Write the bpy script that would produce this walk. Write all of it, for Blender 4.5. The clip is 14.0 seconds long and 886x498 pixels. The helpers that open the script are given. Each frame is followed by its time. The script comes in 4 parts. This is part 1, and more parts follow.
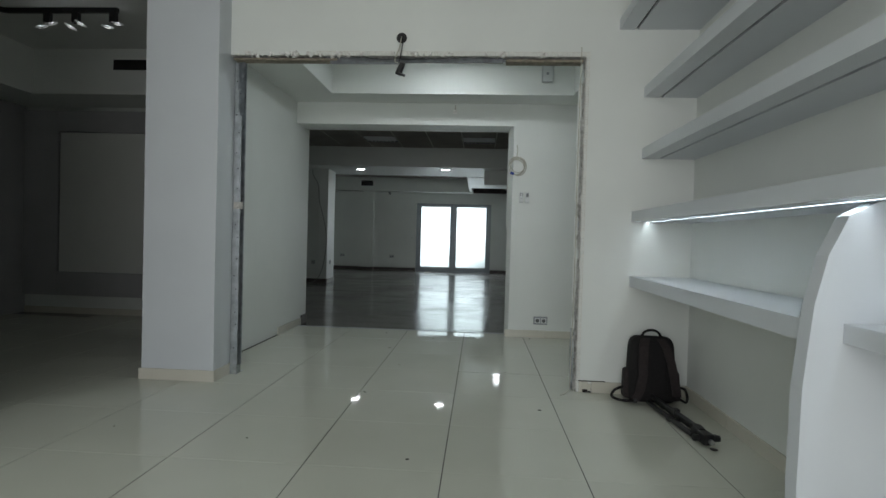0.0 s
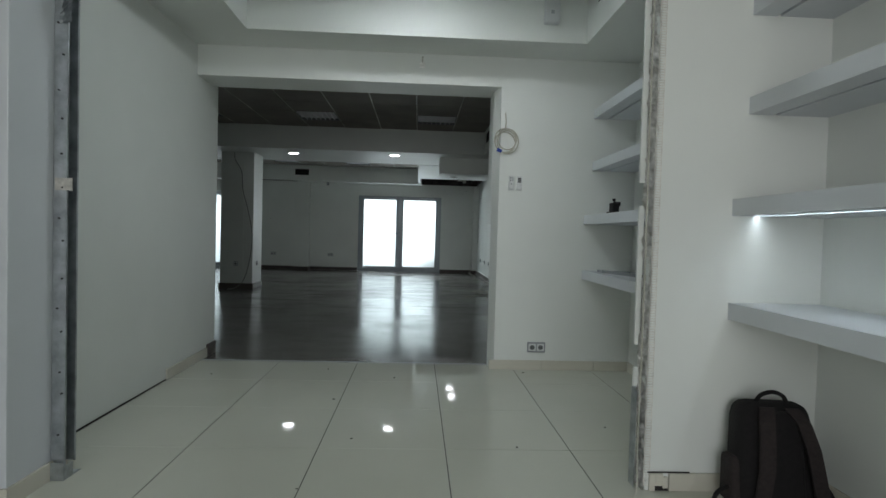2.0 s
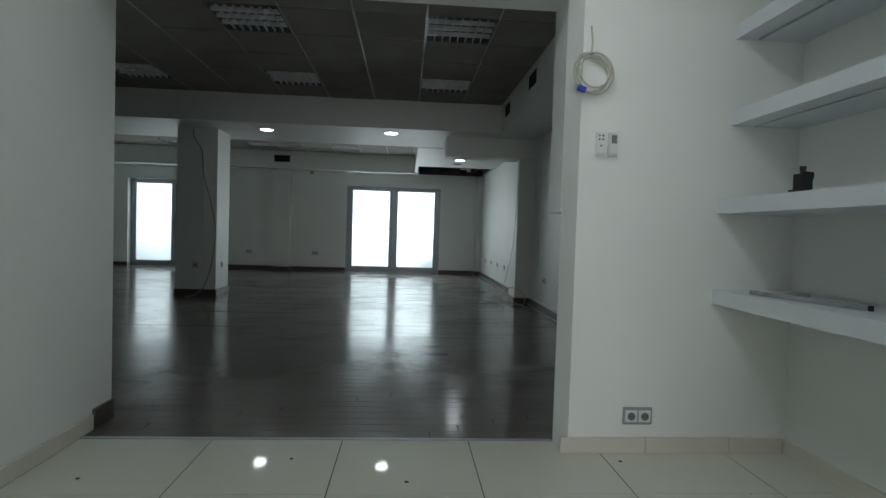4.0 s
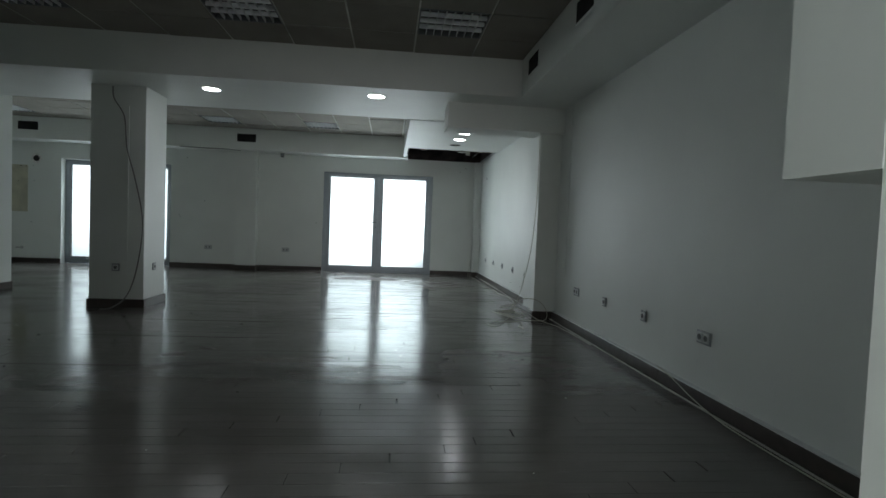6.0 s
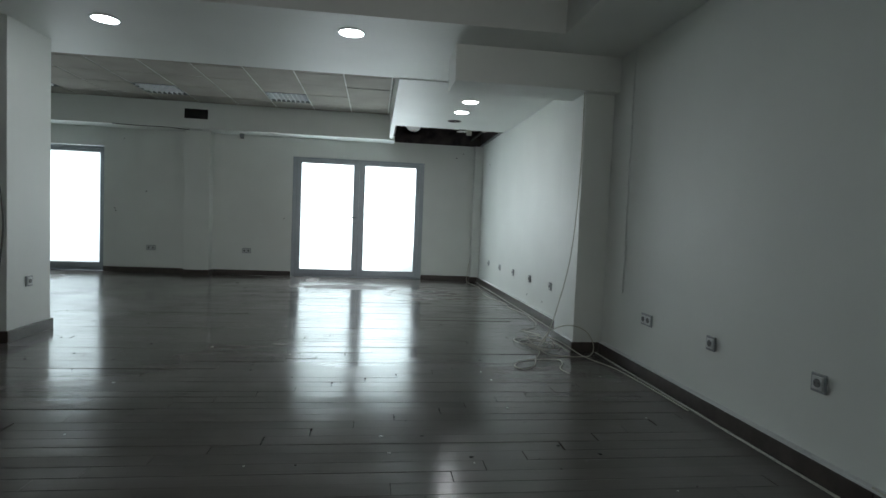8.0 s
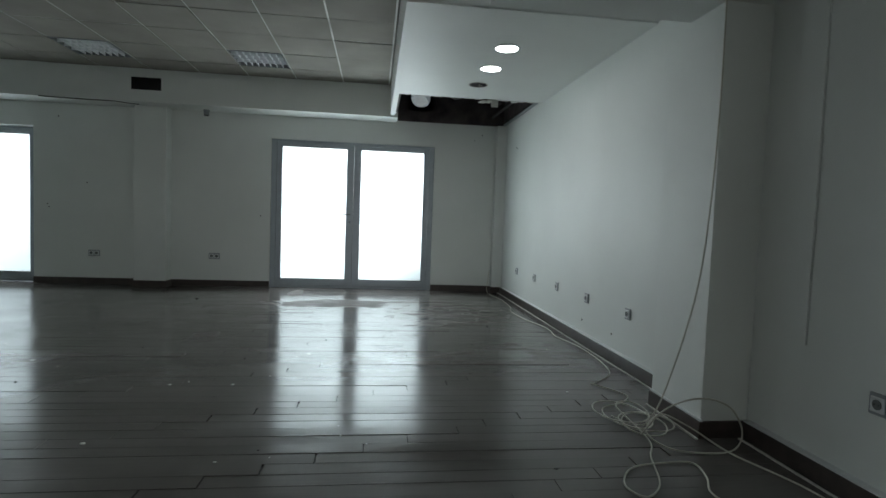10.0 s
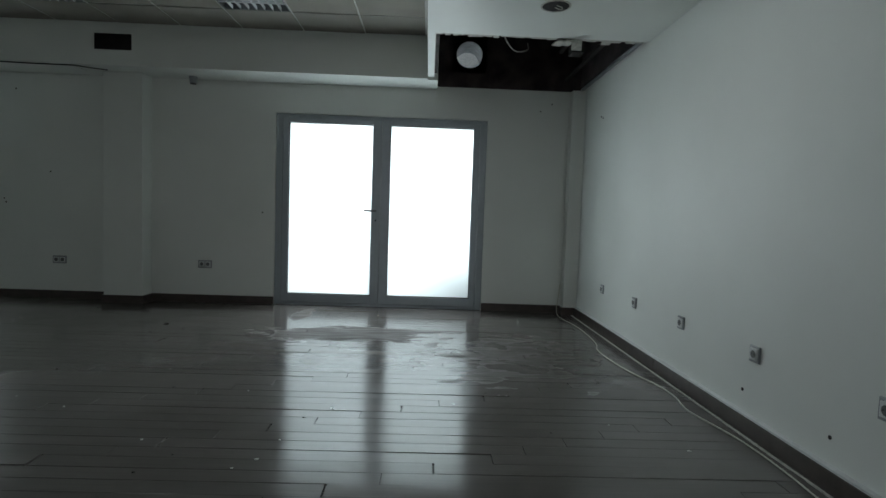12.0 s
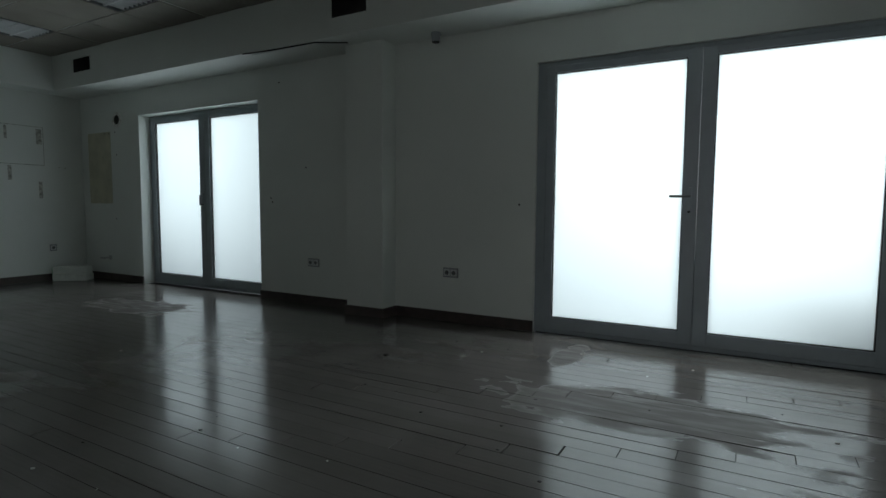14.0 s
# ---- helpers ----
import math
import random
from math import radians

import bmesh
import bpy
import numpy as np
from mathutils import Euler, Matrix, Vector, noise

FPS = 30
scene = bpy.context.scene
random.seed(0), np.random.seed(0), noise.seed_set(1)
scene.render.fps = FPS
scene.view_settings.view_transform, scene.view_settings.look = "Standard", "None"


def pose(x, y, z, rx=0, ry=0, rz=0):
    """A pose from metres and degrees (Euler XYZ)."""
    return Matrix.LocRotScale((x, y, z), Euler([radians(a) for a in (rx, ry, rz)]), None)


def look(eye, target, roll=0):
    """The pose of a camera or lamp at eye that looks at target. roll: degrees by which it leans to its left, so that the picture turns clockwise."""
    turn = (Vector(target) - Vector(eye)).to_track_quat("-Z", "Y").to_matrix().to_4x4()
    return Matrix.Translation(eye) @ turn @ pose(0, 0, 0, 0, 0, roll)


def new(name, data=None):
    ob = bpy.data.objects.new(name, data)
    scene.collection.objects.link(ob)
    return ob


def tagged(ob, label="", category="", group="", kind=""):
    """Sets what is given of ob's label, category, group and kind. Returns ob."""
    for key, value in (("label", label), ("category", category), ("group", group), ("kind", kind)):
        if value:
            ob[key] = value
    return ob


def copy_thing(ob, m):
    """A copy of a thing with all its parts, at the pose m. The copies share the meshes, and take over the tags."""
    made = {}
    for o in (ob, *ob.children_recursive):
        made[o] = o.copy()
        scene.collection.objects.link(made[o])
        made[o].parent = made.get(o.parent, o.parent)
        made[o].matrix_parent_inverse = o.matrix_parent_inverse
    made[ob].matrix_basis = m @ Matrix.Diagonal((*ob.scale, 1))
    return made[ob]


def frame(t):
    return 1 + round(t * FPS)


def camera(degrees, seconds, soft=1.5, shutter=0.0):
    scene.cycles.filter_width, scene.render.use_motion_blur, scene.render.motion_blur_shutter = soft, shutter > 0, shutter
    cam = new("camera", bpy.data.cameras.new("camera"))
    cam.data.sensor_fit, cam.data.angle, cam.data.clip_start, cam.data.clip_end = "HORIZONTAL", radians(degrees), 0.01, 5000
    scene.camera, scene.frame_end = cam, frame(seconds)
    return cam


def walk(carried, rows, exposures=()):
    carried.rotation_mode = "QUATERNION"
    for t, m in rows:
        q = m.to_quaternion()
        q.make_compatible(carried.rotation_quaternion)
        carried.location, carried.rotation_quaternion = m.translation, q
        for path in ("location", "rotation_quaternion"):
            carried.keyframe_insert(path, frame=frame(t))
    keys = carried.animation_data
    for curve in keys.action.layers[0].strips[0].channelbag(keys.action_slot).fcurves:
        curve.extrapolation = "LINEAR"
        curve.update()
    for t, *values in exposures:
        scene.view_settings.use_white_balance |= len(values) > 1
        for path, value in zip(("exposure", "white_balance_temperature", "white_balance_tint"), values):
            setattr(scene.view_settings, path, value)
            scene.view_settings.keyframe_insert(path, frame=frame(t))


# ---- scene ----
cam = camera(79.2, 14.0)
PATH = [
    (0, (0.072, 0.034, 1.02), (-0.062, 2.029, 0.98), 1.6),
    (0.5, (0.001, 0.378, 1.045), (0.005, 2.377, 1.0), 1.7),
    (1, (-0.117, 0.751, 1.059), (-0.089, 2.75, 1.01), 1.7),
    (1.5, (-0.173, 1.127, 1.038), (-0.103, 3.125, 0.99), 1.6),
    (2, (-0.223, 1.533, 1.052), (-0.127, 3.53, 0.999), 1.6),
    (2.5, (-0.294, 1.965, 1.05), (-0.196, 3.962, 0.993), 1.6),
    (3, (-0.329, 2.38, 1.033), (-0.197, 4.375, 0.974), 1.6),
    (5.5, (-0.462, 4.585, 1.048), (-0.321, 6.579, 0.968), 2.1),
    (6, (-0.455, 5.029, 1.027), (-0.257, 7.018, 0.944), 2.3),
    (6.5, (-0.47, 5.457, 1.021), (-0.257, 7.444, 0.941), 2.4),
    (7, (-0.515, 5.893, 1.046), (-0.268, 7.876, 0.962), 2.5),
    (7.5, (-0.467, 6.38, 1.033), (-0.211, 8.362, 0.942), 2.4),
    (10, (-0.404, 8.676, 1.044), (-0.152, 10.657, 0.933), 2.1),
    (10.5, (-0.377, 9.154, 1.055), (-0.114, 11.134, 0.943), 2.1),
    (11, (-0.372, 9.621, 1.046), (-0.135, 11.604, 0.932), 2.3),
    (11.5, (-0.282, 10.085, 1.048), (-0.072, 12.071, 0.93), 2.2),
    (12, (-0.194, 10.548, 1.031), (-0.138, 12.543, 0.908), 2.0),
    (12.5, (-0.145, 11.075, 1.045), (-0.208, 13.07, 0.914), 2.1),
    (13, (-0.202, 11.568, 1.04), (-0.465, 13.545, 0.892), 1.7),
    (13.4, (-0.232, 11.902, 0.989), (-0.867, 13.792, 0.84), 0.95),
    (13.5, (-0.266, 11.981, 0.984), (-0.952, 13.853, 0.833), 0.85),
    (13.7, (-0.342, 12.166, 0.985), (-1.162, 13.983, 0.835), 0.7),
    (14, (-0.446, 12.425, 0.975), (-1.422, 14.163, 0.82), 0.35),
]
EXPOSURES = [(0.0, -0.1), (3.0, 0.0), (5.5, 0.25), (7.5, 0.7), (10.0, 0.4), (11.0, 0.1), (12.5, -0.2), (14.0, -0.68)]
walk(cam, [(t, look(eye, target, roll)) for t, eye, target, roll in PATH], EXPOSURES)

# ---- world and large lights ----
world = bpy.data.worlds.new("world")
scene.world = world
world.use_nodes = True
wn = world.node_tree
sky = wn.nodes.new("ShaderNodeTexSky")
sky.sky_type, sky.sun_disc = "NISHITA", False
sky.sun_elevation, sky.sun_rotation = radians(50), radians(200)
wn.links.new(sky.outputs[0], wn.nodes["Background"].inputs[0])
wn.nodes["Background"].inputs[1].default_value = 0.05


def area(name, m, w, h, watts, color):
    lamp = bpy.data.lights.new(name, "AREA")
    lamp.shape, lamp.size, lamp.size_y, lamp.energy, lamp.color = "RECTANGLE", w, h, watts, color
    ob = new(name, lamp)
    ob.matrix_world = m
    return ob


DAY = (0.88, 0.96, 1.0)
area("daylight_door_near", look((-0.73, 17.3, 1.55), (-2.5, 12, 0.1)), 2.4, 2.1, 66, DAY)
area("daylight_door_far", look((-5.95, 17.3, 1.55), (-4.2, 12, 0.1)), 2.2, 2.1, 36, DAY)
area("daylight_shopfront", look((-0.5, -3.1, 1.5), (-0.5, 5, 1.3)), 3.2, 2.2, 92, (0.98, 0.98, 1.0))

# ---- materials ----


def mat(name, base, rough=0.6, metal=0.0, vary=0.08, scale=6.0, bump=0.05, bscale=120.0, spec=0.5, emit=None, power=0.0, coat=0.0):
    m = bpy.data.materials.new(name)
    m.use_nodes = True
    nt = m.node_tree
    b = nt.nodes["Principled BSDF"]
    b.inputs["Roughness"].default_value = rough
    b.inputs["Metallic"].default_value = metal
    b.inputs["Specular IOR Level"].default_value = spec
    b.inputs["Coat Weight"].default_value = coat
    geo = nt.nodes.new("ShaderNodeNewGeometry")
    n1 = nt.nodes.new("ShaderNodeTexNoise")
    n1.inputs["Scale"].default_value, n1.inputs["Detail"].default_value = scale, 6
    nt.links.new(geo.outputs["Position"], n1.inputs["Vector"])
    ramp = nt.nodes.new("ShaderNodeValToRGB")
    ramp.color_ramp.elements[0].position, ramp.color_ramp.elements[1].position = 0.3, 0.7
    ramp.color_ramp.elements[0].color = (*[c * (1 - vary) for c in base], 1)
    ramp.color_ramp.elements[1].color = (*[min(1, c * (1 + vary)) for c in base], 1)
    nt.links.new(n1.outputs["Fac"], ramp.inputs[0])
    nt.links.new(ramp.outputs[0], b.inputs["Base Color"])
    if bump:
        n2 = nt.nodes.new("ShaderNodeTexNoise")
        n2.inputs["Scale"].default_value, n2.inputs["Detail"].default_value = bscale, 4
        nt.links.new(geo.outputs["Position"], n2.inputs["Vector"])
        bp = nt.nodes.new("ShaderNodeBump")
        bp.inputs["Strength"].default_value, bp.inputs["Distance"].default_value = bump, 0.004
        nt.links.new(n2.outputs["Fac"], bp.inputs["Height"])
        nt.links.new(bp.outputs[0], b.inputs["Normal"])
    if emit:
        b.inputs["Emission Color"].default_value, b.inputs["Emission Strength"].default_value = (*emit, 1), power
    return m


PAINT = mat("wall_paint", (0.755, 0.78, 0.75), 0.55, vary=0.035, scale=1.3, bump=0.06, bscale=90)
PAINT_GREY = mat("grey_lacquer_paint", (0.62, 0.65, 0.68), 0.38, vary=0.03, scale=2, bump=0.03, bscale=60)
SATIN = mat("satin_white_panel", (0.74, 0.75, 0.72), 0.32, vary=0.03, scale=1.1, bump=0.03, bscale=30)
PANEL_GREY = mat("panel_grey", (0.42, 0.42, 0.43), 0.5, vary=0.05, scale=2)
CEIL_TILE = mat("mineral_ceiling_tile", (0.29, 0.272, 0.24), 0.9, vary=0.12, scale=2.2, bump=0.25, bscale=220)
TBAR = mat("white_ceiling_bar", (0.6, 0.59, 0.56), 0.4, vary=0.6, scale=1.1)
# Housing is darkened so its inside reads as shaded behind the blades.
HOUSING = mat("darkened_light_housing", (0.20, 0.21, 0.22), 0.35, metal=0.5, bump=0)
ALU = mat("anodised_frame", (0.34, 0.38, 0.41), 0.42, metal=0.25, vary=0.04, scale=9, bump=0.02)
RUBBER = mat("black_gasket", (0.02, 0.02, 0.02), 0.6, bump=0)
DARKWOOD = mat("dark_baseboard_wood", (0.055, 0.042, 0.036), 0.4, vary=0.25, scale=14, bump=0.08, bscale=200)
TILE_BASE = mat("cream_skirting_tile", (0.62, 0.60, 0.52), 0.22, vary=0.05, scale=3, bump=0.01)
GROUT = mat("grey_grout", (0.09, 0.088, 0.08), 0.85, vary=0.2, scale=20)
STEEL = mat("galvanised_steel", (0.42, 0.45, 0.47), 0.38, metal=0.85, vary=0.25, scale=18, bump=0.15, bscale=60)
ROUGH_PLASTER = mat("broken_plaster", (0.78, 0.76, 0.70), 0.95, vary=0.4, scale=30, bump=0.5, bscale=70)
BEAD = mat("plaster_bead_mesh", (0.7, 0.69, 0.64), 0.8, vary=0.15, scale=40)
PLASTIC = mat("white_socket_plastic", (0.66, 0.68, 0.68), 0.35, vary=0.03, bump=0)
SOCKET_GREY = mat("grey_socket_frame", (0.30, 0.32, 0.33), 0.4, vary=0.05, bump=0)
SOCKET_HOLE = mat("socket_recess", (0.14, 0.15, 0.15), 0.5, bump=0)
BLACK = mat("black_plastic", (0.012, 0.012, 0.013), 0.45, vary=0.2, scale=30, bump=0.1)
VOID = mat("dark_void", (0.018, 0.016, 0.016), 0.95, vary=0.6, scale=4, bump=0.4, bscale=20)
DULL_STEEL = mat("dull_weathered_steel", (0.15, 0.16, 0.17), 0.5, metal=0.6, vary=0.35, scale=20, bump=0.2, bscale=60)
VOID_BROWN = mat("dark_brown_void", (0.045, 0.034, 0.034), 0.85, vary=0.7, scale=5, bump=0.5, bscale=25)
BOARD_CORE = mat("brown_board_edge", (0.24, 0.21, 0.165), 0.9, vary=0.35, scale=30, bump=0.4, bscale=90)
CABLE = mat("cream_cable", (0.48, 0.47, 0.40), 0.45, vary=0.06, scale=30, bump=0)
CABLE_DARK = mat("grey_cable", (0.20, 0.20, 0.19), 0.5, bump=0)
BLUE = mat("blue_tape", (0.02, 0.06, 0.35), 0.5, bump=0)
BAG = mat("bag_fabric", (0.006, 0.005, 0.0055), 0.9, vary=0.4, scale=60, bump=0.4, bscale=500)
BAG_STRAP = mat("bag_strap_fabric", (0.022, 0.016, 0.016), 0.85, vary=0.3, scale=70, bump=0.4, bscale=600)
BUCKLE = mat("dark_buckle", (0.02, 0.02, 0.02), 0.4, bump=0)
# White instead of bare metal stands for the daylight the blades reflect.
LOUVRE = mat("whitened_louvre", (0.88, 0.9, 0.92), 0.3, metal=0.0, vary=0.05, bump=0)
TUBE = mat("unlit_tube", (0.75, 0.76, 0.76), 0.3, bump=0)
LED = mat("led_diffuser", (0.8, 0.8, 0.8), 0.4, bump=0, emit=(0.92, 0.97, 1.0), power=20)
LED_STRIP = mat("led_strip", (0.8, 0.8, 0.8), 0.4, bump=0, emit=(0.84, 0.95, 1.0), power=15)
LED_FILL = mat("led_fill", (0.8, 0.8, 0.8), 0.4, bump=0, emit=(0.88, 0.96, 1.0), power=32)
LED_SPOT = mat("led_spot", (0.8, 0.8, 0.8), 0.4, bump=0, emit=(0.95, 0.97, 1.0), power=3)
FOAM = mat("white_foam", (0.68, 0.7, 0.66), 0.8, vary=0.06, scale=20, bump=0.2, bscale=150)
GREEN = mat("green_card", (0.12, 0.35, 0.2), 0.7)
YELLOWED = mat("bare_yellowed_plaster", (0.56, 0.54, 0.42), 0.85, vary=0.15, scale=5, bump=0.1)
CHROME = mat("dull_chrome", (0.5, 0.5, 0.5), 0.3, metal=1.0, bump=0)
BRICK = mat("red_brick_outside", (0.36, 0.16, 0.11), 0.9, vary=0.3, scale=25, bump=0.4)
CRUMB = mat("plaster_crumbs", (0.5, 0.49, 0.45), 0.9, vary=0.2, scale=50)
STAIN = mat("old_glue_stain", (0.44, 0.44, 0.4), 0.9, vary=0.5, scale=30)
GRIME = mat("dark_grit", (0.02, 0.018, 0.016), 0.9)
CONCRETE = mat("outside_paving", (0.35, 0.35, 0.34), 0.9, vary=0.15, scale=2)


def floor_tile_mat():
    m = mat("cream_glazed_tile", (0.60, 0.61, 0.53), 0.07, vary=0.03, scale=1.7, bump=0.0, bscale=9)
    nt = m.node_tree
    b = nt.nodes["Principled BSDF"]
    geo = nt.nodes.new("ShaderNodeNewGeometry")
    n = nt.nodes.new("ShaderNodeTexNoise")
    n.inputs["Scale"].default_value, n.inputs["Detail"].default_value = 3.5, 8
    nt.links.new(geo.outputs["Position"], n.inputs["Vector"])
    r = nt.nodes.new("ShaderNodeMapRange")
    r.inputs[1].default_value, r.inputs[2].default_value, r.inputs[3].default_value, r.inputs[4].default_value = 0.4, 0.75, 0.028, 0.08
    nt.links.new(n.outputs["Fac"], r.inputs[0])
    nt.links.new(r.outputs[0], b.inputs["Roughness"])
    return m


def plank_mat(source):
    """Dark lacquered wood under a dull film of dust: grain along x, scuffs, and dried water marks before the doors."""
    m = bpy.data.materials.new("dark_lacquered_plank")
    m.use_nodes = True
    nt = m.node_tree
    N, L = nt.nodes.new, nt.links.new
    b = nt.nodes["Principled BSDF"]
    geo = N("ShaderNodeNewGeometry")

    def noise_at(stretch, scale, detail, distortion=0.0):
        mp = N("ShaderNodeMapping")
        mp.inputs["Scale"].default_value = stretch
        L(geo.outputs["Position"], mp.inputs["Vector"])
        t = N("ShaderNodeTexNoise")
        t.inputs["Scale"].default_value, t.inputs["Detail"].default_value, t.inputs["Distortion"].default_value = scale, detail, distortion
        L(mp.outputs[0], t.inputs["Vector"])
        return t.outputs["Fac"]

    def ramped(src, a, z, lo, hi):
        r = N("ShaderNodeMapRange")
        for k, v in enumerate((a, z, lo, hi)):
            r.inputs[k + 1].default_value = v
        L(src, r.inputs[0])
        return r.outputs[0]

    def calc(op, p, q, r=None):
        n = N("ShaderNodeMath")
        n.operation = op
        for k, v in enumerate((p, q, r)):
            if v is None:
                continue
            if isinstance(v, (int, float)):
                n.inputs[k].default_value = v
            else:
                L(v, n.inputs[k])
        return n.outputs[0]

    def patch(cx, cy, rx, ry, ragged, inner, outer):
        sub = N("ShaderNodeVectorMath")
        sub.operation = "SUBTRACT"
        sub.inputs[1].default_value = (cx, cy, 0)
        L(geo.outputs["Position"], sub.inputs[0])
        mul = N("ShaderNodeVectorMath")
        mul.operation = "MULTIPLY"
        mul.inputs[1].default_value = (1 / rx, 1 / ry, 0)
        L(sub.outputs[0], mul.inputs[0])
        ln = N("ShaderNodeVectorMath")
        ln.operation = "LENGTH"
        L(mul.outputs[0], ln.inputs[0])
        return ramped(calc("MULTIPLY_ADD", edge, ragged, ln.outputs["Value"]), inner, outer, 1.0, 0.0)

    grain = noise_at((1.2, 26, 1), 3, 8)
    film = noise_at((1, 1, 1), 0.9, 9, 0.8)
    scuff = noise_at((1, 1.6, 1), 2.6, 12, 0.4)
    edge = noise_at((1, 1.9, 1), 3.4, 12, 0.6)
    ramp = N("ShaderNodeValToRGB")
    ramp.color_ramp.elements[0].color, ramp.color_ramp.elements[1].color = (0.088, 0.080, 0.074, 1), (0.122, 0.112, 0.104, 1)
    L(grain, ramp.inputs[0])
    rnd = N("ShaderNodeObjectInfo").outputs["Random"] if source == "object" else geo.outputs["Random Per Island"]
    tone = N("ShaderNodeVectorMath")
    tone.operation = "SCALE"
    L(ramp.outputs[0], tone.inputs[0])
    L(ramped(rnd, 0, 1, 0.92, 1.08), tone.inputs["Scale"])
    dusty = ramped(film, 0.4, 0.68, 0.0, 1.0)
    worn = ramped(scuff, 0.42, 0.72, 0.0, 1.0)
    wet = calc("MAXIMUM", calc("MAXIMUM", patch(-0.85, 15.1, 0.72, 0.33, 1.9, 1.72, 1.95), patch(-1.42, 15.9, 0.1, 0.3, 1.2, 1.45, 1.6)),
               calc("MAXIMUM", patch(-5.6, 15.45, 0.7, 0.3, 1.9, 1.65, 1.95), patch(0.5, 14.5, 0.8, 0.9, 3.6, 2.0, 2.5)))
    wet = calc("MULTIPLY", wet, ramped(noise_at((1, 5, 1), 4, 9), 0.35, 0.55, 0.5, 1.0))
    dust = N("ShaderNodeMix")
    dust.data_type = "RGBA"
    dust.inputs[7].default_value = (0.185, 0.178, 0.168, 1)
    L(tone.outputs[0], dust.inputs[6])
    L(calc("ADD", calc("MULTIPLY", dusty, 0.32), calc("MULTIPLY", worn, 0.1)), dust.inputs[0])
    L(dust.outputs[2], b.inputs["Base Color"])
    rough = calc("MULTIPLY_ADD", dusty, 0.1, calc("MULTIPLY_ADD", worn, 0.07, 0.12))
    L(calc("MULTIPLY_ADD", wet, 0.5, rough), b.inputs["Roughness"])
    L(ramped(wet, 0, 1, 0.5, 0.14), b.inputs["Specular IOR Level"])
    bp = N("ShaderNodeBump")
    bp.inputs["Strength"].default_value, bp.inputs["Distance"].default_value = 0.14, 0.002
    L(calc("MULTIPLY_ADD", scuff, 0.8, grain), bp.inputs["Height"])
    L(bp.outputs[0], b.inputs["Normal"])
    return m


def frosted_mat():
    m = bpy.data.materials.new("frosted_glass")
    m.use_nodes = True
    nt = m.node_tree
    nt.nodes.remove(nt.nodes["Principled BSDF"])
    tr = nt.nodes.new("ShaderNodeBsdfTranslucent")
    tr.inputs[0].default_value = (0.9, 0.95, 0.95, 1)
    gl = nt.nodes.new("ShaderNodeBsdfGlossy")
    gl.inputs["Roughness"].default_value = 0.12
    gl.inputs[0].default_value = (0.8, 0.85, 0.85, 1)
    mix = nt.nodes.new("ShaderNodeMixShader")
    mix.inputs[0].default_value = 0.05
    nt.links.new(tr.outputs[0], mix.inputs[1])
    nt.links.new(gl.outputs[0], mix.inputs[2])
    nt.links.new(mix.outputs[0], nt.nodes["Material Output"].inputs[0])
    return m


FLOOR_TILE, PLANK, PLANK_FAR, FROSTED = floor_tile_mat(), plank_mat("object"), plank_mat("island"), frosted_mat()

# ---- mesh helpers ----


def bx(bm, x0, x1, y0, y1, z0, z1, bevel=0.0, seg=2):
    r = bmesh.ops.create_cube(bm, size=1)
    m = Matrix.Translation(((x0 + x1) / 2, (y0 + y1) / 2, (z0 + z1) / 2)) @ Matrix.Diagonal((x1 - x0, y1 - y0, z1 - z0, 1))
    bmesh.ops.transform(bm, matrix=m, verts=r["verts"])
    if bevel:
        es = list({e for v in r["verts"] for e in v.link_edges})
        bmesh.ops.bevel(bm, geom=es, offset=bevel, segments=seg, affect="EDGES", profile=0.6)
    return bm


def box(*a, **k):
    return bx(bmesh.new(), *a, **k)


def cyl(bm, m, r0, r1, depth, n=24, caps=True):
    r = bmesh.ops.create_cone(bm, cap_ends=caps, segments=n, radius1=r0, radius2=r1, depth=depth)
    bmesh.ops.transform(bm, matrix=m, verts=r["verts"])
    return bm


def mesh_of(name, bm, material, smooth=False):
    me = bpy.data.meshes.new(name)
    bmesh.ops.recalc_face_normals(bm, faces=bm.faces)
    bm.to_mesh(me)
    bm.free()
    me.materials.append(material)
    if smooth:
        for p in me.polygons:
            p.use_smooth = True
    return me


def part(name, bm, material, parent, label="", smooth=False, m=None):
    ob = new(name, mesh_of(name, bm, material, smooth))
    ob.parent = parent
    if m is not None:
        ob.matrix_basis = m
    return tagged(ob, label)


def thing(name, label, category, group="", m=None):
    ob = tagged(new(name), label, category, group)
    if m is not None:
        ob.matrix_basis = m
    return ob


def solid(name, bm, material, label, category, kind="structure", smooth=False):
    return tagged(new(name, mesh_of(name, bm, material, smooth)), label, category, kind=kind)


def boxes(*rows, bevel=0.0):
    bm = bmesh.new()
    for r in rows:
        bx(bm, *r, bevel=bevel)
    return bm


